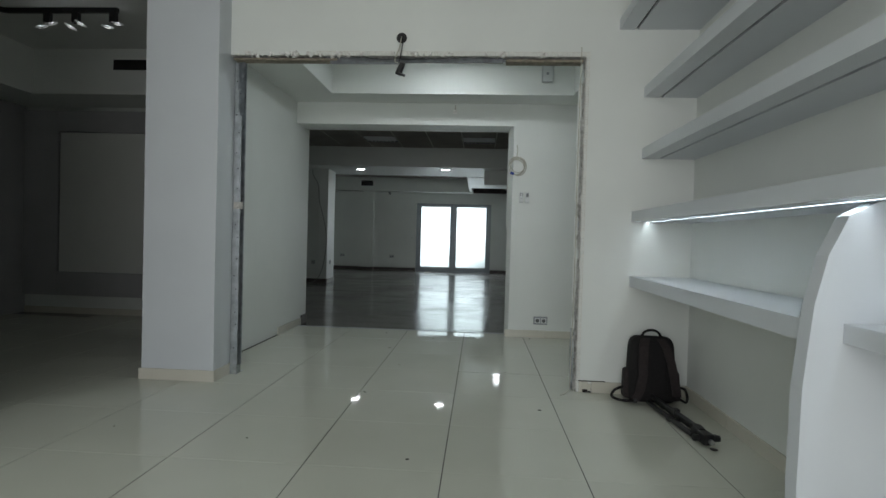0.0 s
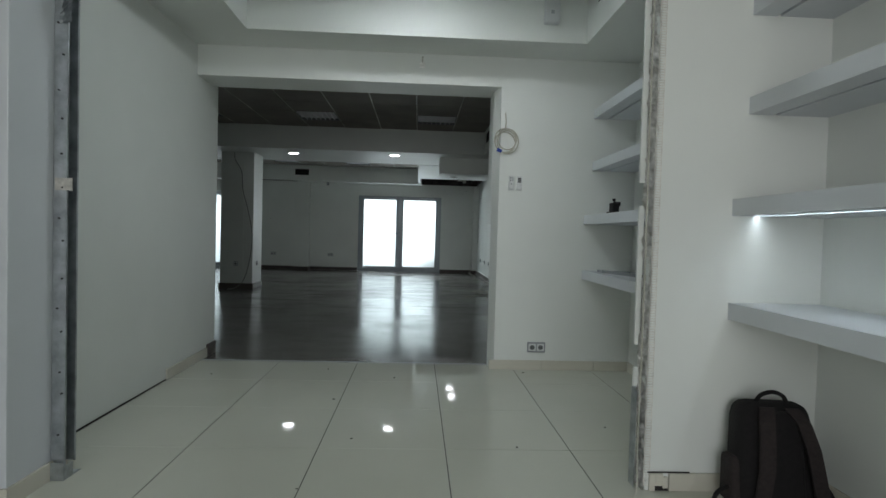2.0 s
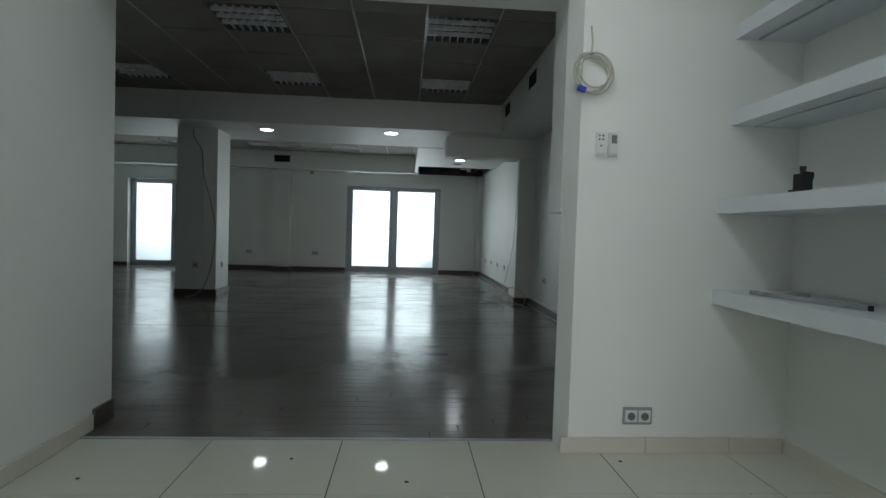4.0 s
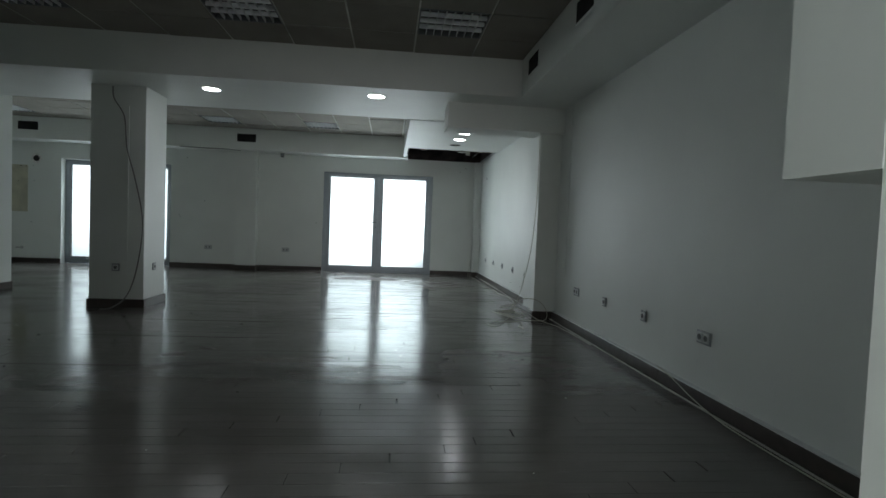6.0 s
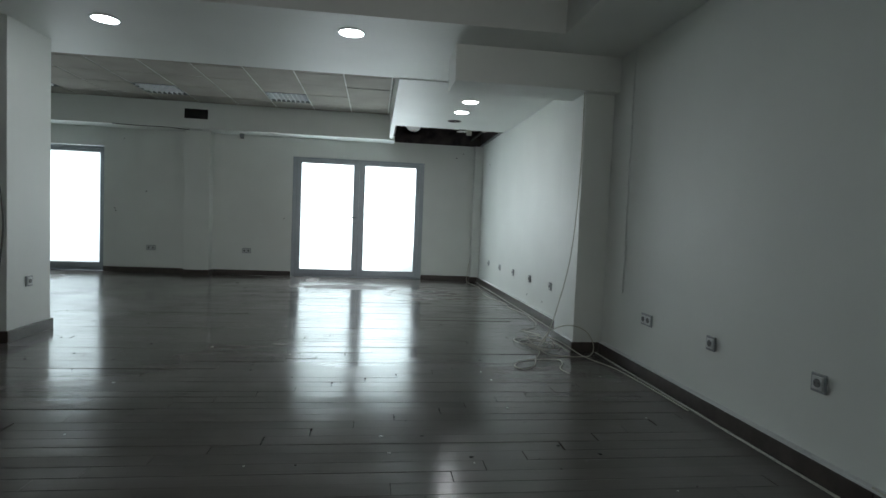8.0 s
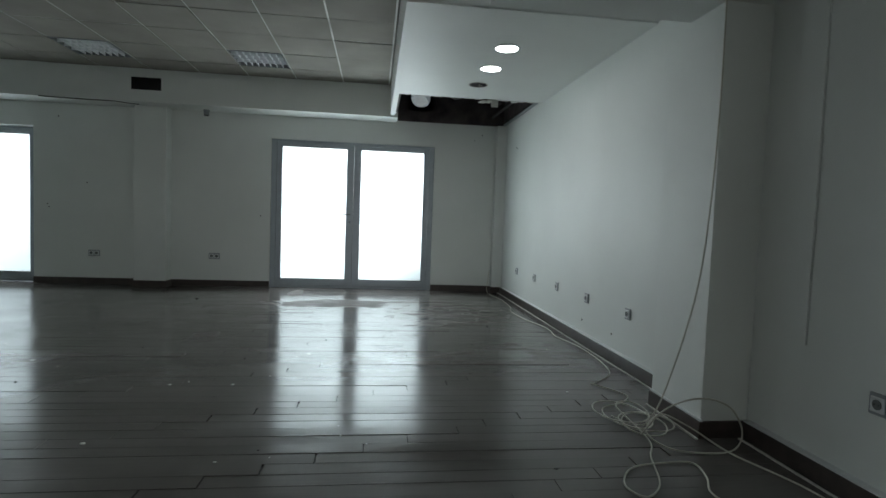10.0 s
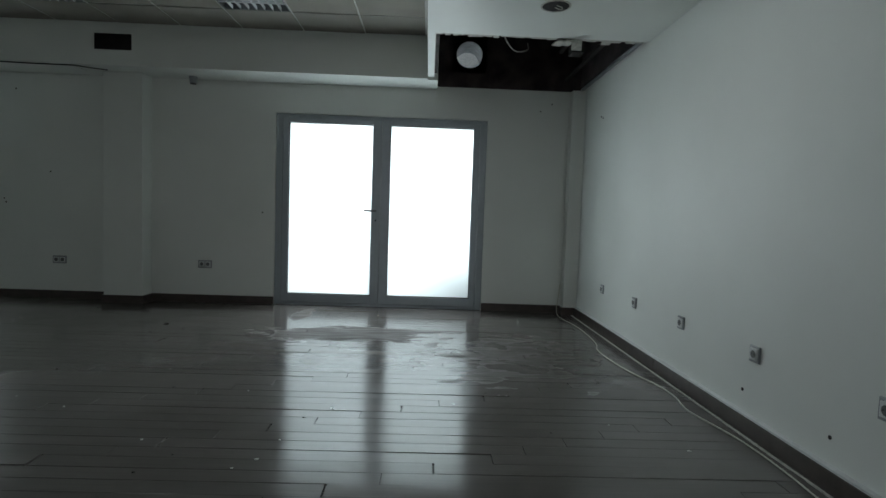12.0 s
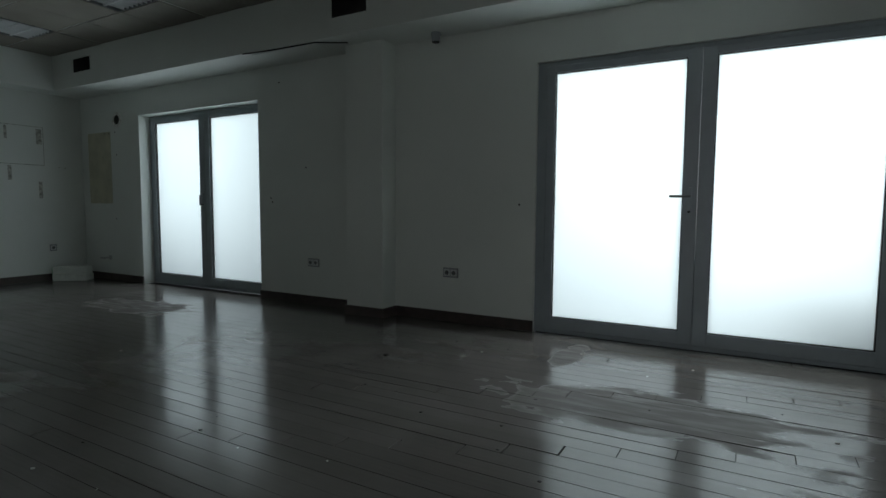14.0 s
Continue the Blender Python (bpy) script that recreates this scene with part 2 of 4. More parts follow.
def tube_bm(points, radius, n=8, step=6):
    """A round cable through points, smoothed by Catmull-Rom."""
    P = [Vector(p) for p in points]
    P = [2 * P[0] - P[1]] + P + [2 * P[-1] - P[-2]]
    path = []
    for i in range(1, len(P) - 2):
        a, b, c, d = P[i - 1:i + 3]
        for k in range(step):
            t = k / step
            path.append(0.5 * (2 * b + (c - a) * t + (2 * a - 5 * b + 4 * c - d) * t * t + (3 * b - a - 3 * c + d) * t ** 3))
    path.append(P[-2])
    bm = bmesh.new()
    rings = []
    ref = Vector((0.3, 0.2, 0.93))
    for i, p in enumerate(path):
        d = (path[min(i + 1, len(path) - 1)] - path[max(i - 1, 0)]).normalized()
        u = d.cross(ref)
        if u.length < 0.05:
            u = d.cross(Vector((1, 0, 0)))
        u.normalize()
        v = d.cross(u)
        rings.append([bm.verts.new(p + radius * (math.cos(2 * math.pi * k / n) * u + math.sin(2 * math.pi * k / n) * v)) for k in range(n)])
    for r, q in zip(rings, rings[1:]):
        for k in range(n):
            bm.faces.new((r[k], r[(k + 1) % n], q[(k + 1) % n], q[k]))
    bm.faces.new(rings[0][::-1])
    bm.faces.new(rings[-1])
    return bm


def ring_bm(r_in, r_out, depth, n=32):
    """A flat ring with thickness, round the z axis."""
    bm = bmesh.new()
    vs = []
    for k in range(n):
        c, s = math.cos(2 * math.pi * k / n), math.sin(2 * math.pi * k / n)
        vs.append([bm.verts.new((r * c, r * s, z)) for r, z in ((r_in, 0), (r_out, 0), (r_out, depth), (r_in, depth))])
    for a, b in zip(vs, vs[1:] + vs[:1]):
        for k in range(4):
            bm.faces.new((a[k], b[k], b[(k + 1) % 4], a[(k + 1) % 4]))
    return bm


# ---- large structure ----
XR, YB, CZ, SOF = 1.49, 16.42, 2.80, 2.42
solid("wall_right", boxes((XR, 1.75, -3.4, 16.7, -0.1, 3.3), (1.44, XR, 11.6, YB, 0, 3.2)), PAINT, "white painted plaster wall with faint stains", "wall")
solid("pilaster_right", box(1.237, XR, 11.12, 11.6, 0, 2.42, bevel=0.004), PAINT, "white painted pilaster at the step of the wall", "pilaster")
back = boxes((-8.55, -7.0, YB, 16.7, -0.1, 3.3), (-4.91, -1.87, YB, 16.7, -0.1, 3.3), (0.41, 1.75, YB, 16.7, -0.1, 3.3),
             (-7.0, -4.91, YB, 16.7, 2.078, 3.3), (-1.87, 0.0, YB, 16.7, 2.078, 3.3), (0.0, 0.36, YB, 16.7, 2.078, 2.57), (0.0, 0.36, YB, 16.7, 2.93, 3.3),
             (0.36, 0.41, YB, 16.7, 2.078, 3.3))
solid("wall_back", back, PAINT, "white painted plaster wall with two glazed doors", "wall")
solid("pilaster_back", box(-3.58, -3.18, 16.22, YB, 0, 2.39, bevel=0.004), PAINT, "white painted pilaster between the doors", "pilaster")
solid("wall_left", box(-8.55, -8.3, 12.4, YB, -0.1, 3.3), PAINT, "white painted wall with old fixing marks", "wall")
solid("wall_left_near", boxes((-5.6, -5.4, 6.16, 12.58, -0.1, 3.3), (-8.3, -5.6, 12.4, 12.58, -0.1, 3.3)), PAINT, "white painted plaster wall", "wall")
between = boxes((0.405, XR, 5.73, 5.86, -0.1, 3.3), (-1.93, 0.405, 5.73, 6.07, 2.22, 3.3), (0.365, XR, 5.86, 6.09, 1.155, 3.3))
for v in between.verts:
    # the jamb is a little out of square
    if abs(v.co.x - 0.405) < 1e-4 and abs(v.co.y - 5.86) < 1e-4:
        v.co.x = 0.367
solid("wall_between", between, PAINT, "white painted wall with a wide doorway into the wooden-floored room", "wall")
solid("wall_corridor", box(-2.03, -1.93, 3.88, 6.16, -0.1, 3.3), PAINT, "white painted partition wall with no skirting", "wall")
solid("wall_side_back", box(-5.6, -2.03, 6.1, 6.16, -0.1, 3.3), PAINT, "white wall behind the unlit side room", "wall")
solid("wall_opened", boxes((-1.71, 0.745, 3.72, 3.81, 2.27, 3.3), (0.76, XR, 3.72, 3.81, -0.1, 3.3), (0.745, 0.76, 3.72, 3.81, 2.27, 3.3)), PAINT,
      "white plasterboard wall with a roughly broken-out opening", "wall")
solid("pillar_front", box(-2.22, -1.71, 3.55, 3.88, 0, 3.3, bevel=0.004), PAINT_GREY, "pale grey painted square pillar", "pillar")
solid("wall_side_room", boxes((-5.65, -5.35, -3.4, 6.1, -0.1, 3.3)), PANEL_GREY, "grey panelled wall in an unlit room", "wall")
# Last box is an unseen partition, added to keep light off the side room.
solid("wall_shopfront_and_blocker", boxes((-5.6, -2.45, -3.6, -3.4, -0.1, 3.3), (1.4, 1.75, -3.6, -3.4, -0.1, 3.3), (-2.45, 1.4, -3.6, -3.4, 2.7, 3.3), (-2.45, 1.4, -3.6, -3.4, -0.1, 0.3), (-2.45, -2.3, -3.4, 2.2, -0.1, 3.3)), PAINT, "white wall round the shop window, with an unseen added partition", "wall")
solid("ceiling_front", boxes((-5.6, XR, -3.4, 3.72, 3.0, 3.2), (-5.35, -2.03, 3.72, 6.1, 2.93, 3.2), (-2.03, XR, 3.81, 5.73, 2.85, 3.2)), PAINT, "white plaster ceiling", "ceiling")
solid("ceiling_trim_corridor", boxes((-1.93, -1.45, 3.88, 5.73, 2.45, 2.85), (0.955, XR, 3.81, 5.73, 2.45, 2.85), (-1.45, 0.955, 5.365, 5.73, 2.45, 2.85)), PAINT,
      "white plasterboard bulkhead round a ceiling recess", "bulkhead")
solid("ceiling_beam", box(-8.3, XR, 10.62, 12.15, SOF, 3.2), PAINT, "broad white plastered beam across the room", "beam")
solid("ceiling_duct_right", box(0.87, XR, 6.09, 10.62, SOF, 3.2), PAINT, "white boxed duct under the ceiling", "duct casing")
solid("ceiling_duct_left", box(-5.4, -4.38, 6.16, 10.62, SOF, 3.2), PAINT, "white boxed duct under the ceiling", "duct casing")
solid("ceiling_duct_back", boxes((-8.3, -0.25, 15.97, YB, 2.39, 3.2), (-0.25, -0.15, 16.03, YB, 2.39, 3.2)), PAINT, "white boxed duct along the ceiling", "duct casing")
solid("ceiling_duct_side", box(-8.3, -8.0, 12.58, 15.97, 2.39, 3.2), PAINT, "white boxed duct along the ceiling", "duct casing")
solid("ceiling_step", box(0.14, XR, 11.02, 11.42, 2.14, SOF, bevel=0.004), PAINT, "white boxed drop under the beam", "duct casing")
solid("ceiling_drop", boxes((-0.25, 1.44, 12.15, 14.69, 2.41, 3.2), (-0.25, -0.19, 14.69, 15.97, 2.41, 3.2)), PAINT, "white plasterboard dropped ceiling with a broken-out end", "ceiling")
# Dimness of the hollow is put into the boxes' dark brown colour.
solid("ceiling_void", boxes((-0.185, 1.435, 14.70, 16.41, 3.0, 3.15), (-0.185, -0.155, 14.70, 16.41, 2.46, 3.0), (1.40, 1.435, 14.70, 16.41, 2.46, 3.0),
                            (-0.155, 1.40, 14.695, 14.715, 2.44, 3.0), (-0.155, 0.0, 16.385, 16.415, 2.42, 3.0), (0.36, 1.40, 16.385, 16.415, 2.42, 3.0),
                            (0.0, 0.36, 16.385, 16.415, 2.42, 2.57), (0.0, 0.36, 16.385, 16.415, 2.93, 3.0)), VOID_BROWN, "dark brown void above the broken ceiling", "ceiling void")
# outside
# Unseen low block, added to dim the right pane's lower corner.
solid("wall_pane_blocker", box(-0.15, 1.3, 16.80, 16.92, -0.12, 0.5), CONCRETE, "unseen low block added outside to dim the pane's lower corner", "parapet")
solid("wall_outside", box(-0.6, 1.2, 17.9, 18.0, 2.3, 3.7), CRUMB, "pale rendered wall outside", "wall")
solid("ground", box(-40, 40, 16.7, 60, -0.2, -0.12), CONCRETE, "pale paved yard outside the doors", "ground")


def ceiling_grid():
    """Mineral tiles laid in a grid of thin bars, in one mesh with two materials."""
    bm = bmesh.new()
    gx, gy, p = -0.28, 7.68, 0.6
    bars = []
    for i in range(-14, 4):
        for j in range(-3, 15):
            x0, x1, y0, y1 = gx + i * p, gx + (i + 1) * p, gy + j * p, gy + (j + 1) * p
            if (i, j) in FIXTURES:
                continue
            for a, b, c, d in ((-8.0, -0.25, 12.15, 15.97), (-5.4, 0.87, 6.05, 10.62)):
                u0, u1, v0, v1 = max(x0, a), min(x1, b), max(y0, c), min(y1, d)
                if u1 - u0 > 0.03 and v1 - v0 > 0.03:
                    dz = random.uniform(-0.003, 0.003)
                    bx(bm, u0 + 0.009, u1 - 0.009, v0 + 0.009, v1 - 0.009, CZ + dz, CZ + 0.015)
    n = len(bm.faces)
    for a, b, c, d in ((-8.0, -0.25, 12.15, 15.97), (-5.4, 0.87, 6.05, 10.62)):
        for i in range(-14, 4):
            x = gx + i * p
            if a < x < b:
                bx(bm, x - 0.007, x + 0.007, c, d, CZ + 0.0045, CZ + 0.016)
        for j in range(-3, 16):
            y = gy + j * p
            if c < y < d:
                bx(bm, a, b, y - 0.006, y + 0.006, CZ + 0.0055, CZ + 0.0165)
    bm.faces.ensure_lookup_table()
    for f in bm.faces[n:]:
        f.material_index = 1
    bx(bm, -8.3, XR, 6.0, 16.42, 3.2, 3.3)
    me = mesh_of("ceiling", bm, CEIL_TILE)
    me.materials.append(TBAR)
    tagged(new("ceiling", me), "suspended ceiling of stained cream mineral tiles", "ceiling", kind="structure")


FIXTURES = [(0, 0), (-3, 0), (-6, 0), (0, 3), (-3, 3), (-6, 3), (-3, 12), (-6, 12), (-9, 12), (-12, 12)]
ceiling_grid()


def louvre_light():
    t = thing("ceiling_light", "unlit recessed ceiling light with a silver louvre grid", "ceiling light", "louvre lights")
    part("housing", boxes((-0.295, 0.295, -0.295, 0.295, 0.07, 0.08), (-0.295, -0.285, -0.295, 0.295, 0, 0.07), (0.285, 0.295, -0.295, 0.295, 0, 0.07),
                          (-0.285, 0.285, -0.295, -0.285, 0, 0.07), (-0.285, 0.285, 0.285, 0.295, 0, 0.07)), HOUSING, t)
    for k in range(4):
        y = -0.21 + 0.14 * k
        part("tube", cyl(bmesh.new(), Matrix.Translation((0, y, 0.052)) @ Matrix.Rotation(radians(90), 4, "Y"), 0.013, 0.013, 0.54, 10), TUBE, t, smooth=True)
    for k in range(3):
        y = -0.14 + 0.14 * k
        part("louvre_blade", box(-0.285, 0.285, y - 0.009, y + 0.009, 0.002, 0.04, bevel=0.003, seg=1), LOUVRE, t)
    for k in range(7):
        x = -0.213 + 0.071 * k
        part("louvre_slat", box(x - 0.003, x + 0.003, -0.285, 0.285, 0.0, 0.03), LOUVRE, t)
    return t


ll = louvre_light()
for n_, (i, j) in enumerate(FIXTURES):
    m = Matrix.Translation((-0.28 + 0.6 * i + 0.3, 7.68 + 0.6 * j + 0.3, CZ - 0.002))
    if n_ == 0:
        ll.matrix_basis = m
    else:
        copy_thing(ll, m)

# ---- glazed doors ----


def glazed_door(name, x0, x1, y, label, handle_leaf=0):
    w = x1 - x0
    d = tagged(new(name), label, "door", kind="structure")
    d.location = (x0, y, 0)
    f = (w - 2.135) / 2 if w > 2.15 else 0.05
    part("door_frame", boxes((0, f, 0, 0.075, 0, 2.076), (w - f, w, 0, 0.075, 0, 2.076), (f, w - f, 0, 0.075, 2.045, 2.076), (f, w - f, 0, 0.075, 0, 0.03), bevel=0.003), ALU, d)
    mid = w / 2
    for k, (a, b) in enumerate(((f + 0.004, mid - 0.002), (mid + 0.002, w - f - 0.004))):
        sl, sr = (0.062, 0.088) if k == 0 else (0.088, 0.062)
        leaf = part("leaf_frame", boxes((a, a + sl, -0.012, 0.06, 0.034, 2.041), (b - sr, b, -0.012, 0.06, 0.034, 2.041),
                                        (a + sl, b - sr, -0.012, 0.06, 1.99, 2.041), (a + sl, b - sr, -0.012, 0.06, 0.034, 0.125), bevel=0.003), ALU, d)
        part("gasket", boxes((a + sl, a + sl + 0.006, -0.006, 0.05, 0.125, 1.99), (b - sr - 0.006, b - sr, -0.006, 0.05, 0.125, 1.99),
                             (a + sl + 0.006, b - sr - 0.006, -0.006, 0.05, 1.984, 1.99), (a + sl + 0.006, b - sr - 0.006, -0.006, 0.05, 0.125, 0.131)), RUBBER, leaf)
        pane = part("pane", box(a + sl + 0.004, b - sr - 0.004, 0.018, 0.026, 0.129, 1.986), FROSTED, leaf, "frosted glass pane lit by daylight")
        pane.visible_shadow = False
        if handle_leaf == 2 and k == 0:
            hx = b - 0.03
            part("handle_plate", box(hx - 0.013, hx + 0.013, -0.022, -0.012, 0.92, 1.12, bevel=0.004), ALU, leaf)
            hb = cyl(bmesh.new(), Matrix.Translation((hx, -0.04, 0.99)) @ Matrix.Rotation(radians(90), 4, "X"), 0.009, 0.009, 0.045, 12)
            bx(hb, hx - 0.01, hx + 0.01, -0.066, -0.052, 0.98, 1.1, bevel=0.005)
            part("lever", hb, SOCKET_HOLE, leaf, "grey metal lever turned upright")
        if k == handle_leaf:
            hx = b - 0.045
            h = part("handle_plate", box(hx - 0.014, hx + 0.014, -0.022, -0.012, 0.90, 1.12, bevel=0.004), ALU, leaf)
            hb = cyl(bmesh.new(), Matrix.Translation((hx, -0.042, 1.06)) @ Matrix.Rotation(radians(90), 4, "X"), 0.009, 0.009, 0.045, 12)
            bx(hb, hx - 0.125, hx + 0.01, -0.07, -0.055, 1.051, 1.069, bevel=0.005)
            part("lever", hb, SOCKET_HOLE, leaf, "grey metal lever handle")
            cyl_b = cyl(bmesh.new(), Matrix.Translation((hx, -0.024, 0.955)) @ Matrix.Rotation(radians(90), 4, "X"), 0.009, 0.009, 0.012, 12)
            part("lock", cyl_b, BUCKLE, leaf)
        for z in (0.25, 1.85):
            hxx = a - 0.004 if k == 0 else b + 0.004
            part("hinge", cyl(bmesh.new(), Matrix.Translation((hxx, -0.014, z)), 0.008, 0.008, 0.1, 12), ALU, leaf)
    return d


glazed_door("door_1", -1.87, 0.41, 16.445, "closed grey aluminium double door with frosted glass")
glazed_door("door_2", -7.0, -4.91, 16.56, "closed grey aluminium double door with frosted glass, recessed", 2)

# ---- baseboards ----
BB = 0.085


def skirt(rows, name, label, mtl, h, bevel=0.003):
    p = tagged(new(name), label, "baseboard", kind="structure")
    for r in rows:
        part("board", box(*r, 0.0, h, bevel=bevel), mtl, p)
    return p


skirt([(XR - 0.034, XR, 5.89, 8.60), (XR - 0.034, XR, 8.603, 11.12), (1.237, XR - 0.034, 11.102, 11.12), (1.219, 1.237, 11.102, 11.6), (1.408, 1.44, 11.6, 14.2), (1.408, 1.44, 14.203, 16.29), (1.292, 1.408, 16.272, 16.29), (1.274, 1.292, 16.272, YB),
       (0.41, 1.274, YB - 0.018, YB), (-3.18, -1.87, YB - 0.018, YB), (-3.162, -3.18, 16.202, YB - 0.018), (-3.58, -3.18, 16.202, 16.22), (-3.598, -3.58, 16.202, YB - 0.018),
       (-4.91, -3.598, YB - 0.018, YB), (-8.3, -7.0, YB - 0.018, YB), (-8.3, -8.282, 12.58, YB - 0.018), (-5.4, -5.382, 6.25, 12.58)],
      "baseboard", "dark brown wooden baseboard with a pale top bead", DARKWOOD, BB)
bead = boxes((XR - 0.036, XR, 6.095, 11.1, BB, BB + 0.01), (1.224, 1.237, 11.1, 11.6, BB, BB + 0.01), (1.41, 1.44, 11.6, 16.28, BB, BB + 0.01), bevel=0.002)
solid("trim", bead, PLASTIC, "thin white cable bead along the baseboard", "trim")
floor_bead = boxes((XR - 0.066, XR - 0.055, 6.2, 11.09, 0, 0.007), (1.38, 1.388, 11.6, 16.27, 0, 0.008), (1.2, 1.21, 11.09, 11.6, 0, 0.008))
solid("trim_floor", floor_bead, CRUMB, "thin pale strip at the foot of the baseboard", "trim")
tb = []
for k in range(3):
    tb.append((0.365 + k * 0.42, min(0.365 + (k + 1) * 0.42 - 0.003, XR - 0.014), 5.718, 5.73))
tb += [(XR - 0.012, XR, 3.88 + k * 0.62, min(3.88 + (k + 1) * 0.62 - 0.003, 5.73)) for k in range(3)]
tb += [(XR - 0.012, XR, 3.72 - (k + 1) * 0.62 + 0.003, 3.72 - k * 0.62) for k in range(8)]
tb += [(0.86, XR - 0.012, 3.708, 3.72), (-2.232, -1.698, 3.538, 3.55), (-1.71, -1.698, 3.55, 3.88), (-1.93, -1.918, 5.28, 5.73), (-1.93, -1.918, 5.733, 5.98)]
tb += [(-5.35 + k * 0.62, -5.35 + (k + 1) * 0.62 - 0.003, 6.088, 6.1) for k in range(5)]
skirt(tb, "baseboard_tiled", "cream tile skirting", TILE_BASE, 0.075, 0.002)
solid("baseboard_end", box(-1.93, -1.915, 5.985, 6.16, 0, 0.10, bevel=0.002), DARKWOOD, "short dark baseboard piece in the doorway", "baseboard")
solid("trim_threshold", box(-1.93, 0.365, 5.86, 5.885, -0.012, 0.004, bevel=0.0015), SOCKET_GREY, "thin metal threshold strip", "threshold")
# Dark strip stands in for the shade of the gap at the floor.
solid("trim_gap_shade", box(-1.93, -1.924, 3.9, 5.28, 0, 0.007), GRIME, "dark strip drawn for the shade in the gap under the partition wall", "gap")
# ---- column and wall fittings ----
solid("pilaster_corner", box(1.292, 1.44, 16.29, YB, 0, 2.41, bevel=0.004), PAINT, "narrow painted pipe chase in the corner", "pilaster")
col = tagged(new("column"), "white painted square column with a dark skirting", "column", kind="structure")
part("shaft", box(-3.72, -3.15, 11.22, 11.76, 0, SOF, bevel=0.004), PAINT, col)
for r in ((-3.738, -3.132, 11.202, 11.22), (-3.15, -3.132, 11.22, 11.778), (-3.738, -3.72, 11.22, 11.778), (-3.72, -3.15, 11.76, 11.778)):
    part("skirting", box(*r, 0, 0.09, bevel=0.003), DARKWOOD, col, "dark wooden skirting board")
part("conduit", box(-3.335, -3.318, 11.208, 11.22, 0.38, 2.2, bevel=0.003), PAINT, col)
solid("trim_conduit_right", box(XR - 0.012, XR, 10.78, 10.80, 0.55, 2.42, bevel=0.003), PAINT, "thin painted cable conduit down the wall", "conduit")
solid("trim_conduit_back", box(1.27, 1.283, YB - 0.01, YB, 0.3, 2.36, bevel=0.002), PAINT, "thin painted cable conduit in the corner", "conduit")


def socket(double):
    w = 0.145 if double else 0.08
    lab = "grey and white double wall socket" if double else "grey and white single wall socket"
    t = thing("wall_socket", lab, "socket", "wall sockets")
    part("frame", box(-w / 2, w / 2, -0.011, 0, -0.042, 0.042, bevel=0.005), SOCKET_GREY, t)
    for x in ((-0.033, 0.033) if double else (0,)):
        pl = part("insert", box(x - 0.029, x + 0.029, -0.016, -0.009, -0.029, 0.029, bevel=0.003), PLASTIC, t)
        part("well", cyl(bmesh.new(), Matrix.Translation((x, -0.0165, 0)) @ Matrix.Rotation(radians(90), 4, "X"), 0.019, 0.019, 0.003, 20), SOCKET_HOLE, pl)
        for d in (-0.009, 0.009):
            part("pin_hole", cyl(bmesh.new(), Matrix.Translation((x + d, -0.0185, 0)) @ Matrix.Rotation(radians(90), 4, "X"), 0.003, 0.003, 0.002, 8), BLACK, pl)
    return t


SPOTS2 = [(-4.16, YB, 0.42, 0), (-2.61, YB, 0.42, 0), (0.74, 5.73, 0.18, 0), (XR, 10.39, 0.41, -90), (XR, 8.12, 0.41, -90), (-5.4, 12.07, 0.41, 90)]
SPOTS1 = [(1.44, y, 0.405, -90) for y in (15.45, 14.67, 13.89, 13.11, 12.34)] + [(XR, 9.66, 0.41, -90), (XR, 8.91, 0.41, -90), (-3.44, 11.22, 0.44, 0), (-3.15, 11.47, 0.44, 90),
                                                                               (-5.4, 11.64, 0.41, 90), (-8.3, 16.01, 0.42, 90), (-8.3, 15.3, 0.40, 90)]
for double, spots in ((True, SPOTS2), (False, SPOTS1)):
    first = socket(double)
    for k, (x, y, z, a) in enumerate(spots):
        m = pose(x, y, z, 0, 0, a)
        if k == 0:
            first.matrix_basis = m
        else:
            copy_thing(first, m)


def downlight(lit=True):
    t = thing("downlight", "lit round recessed ceiling downlight with a white rim", "downlight", "round downlights")
    part("rim", ring_bm(0.088, 0.105, 0.006, 36), PLASTIC, t, m=Matrix.Translation((0, 0, -0.006)))
    part("diffuser", cyl(bmesh.new(), Matrix.Translation((0, 0, -0.003)), 0.088, 0.088, 0.003, 36), LED, t, "glowing white diffuser")
    return t


dl = downlight()
for k, p in enumerate([(-2.44, 11.13, SOF), (-0.66, 10.98, SOF), (0.585, 12.9, 2.41), (0.58, 13.48, 2.41)]):
    if k == 0:
        dl.matrix_basis = Matrix.Translation(p)
    else:
        copy_thing(dl, Matrix.Translation(p))
eh = thing("downlight_hole", "empty downlight hole with loose wires in the ceiling", "ceiling hole", m=Matrix.Translation((0.58, 14.08, 2.41)))
part("rim", ring_bm(0.086, 0.098, 0.004, 36), CRUMB, eh, m=Matrix.Translation((0, 0, -0.004)))
# Thin disc carries the dark of the empty hole in its colour.
part("opening", cyl(bmesh.new(), Matrix.Translation((0, 0, -0.0015)), 0.086, 0.086, 0.002, 36), VOID, eh)
part("wire", tube_bm([(0.0, 0.02, -0.002), (0.02, 0.0, -0.02), (0.045, 0.01, -0.012), (0.03, -0.03, -0.018), (0.0, -0.02, -0.004)], 0.003), CABLE, eh)


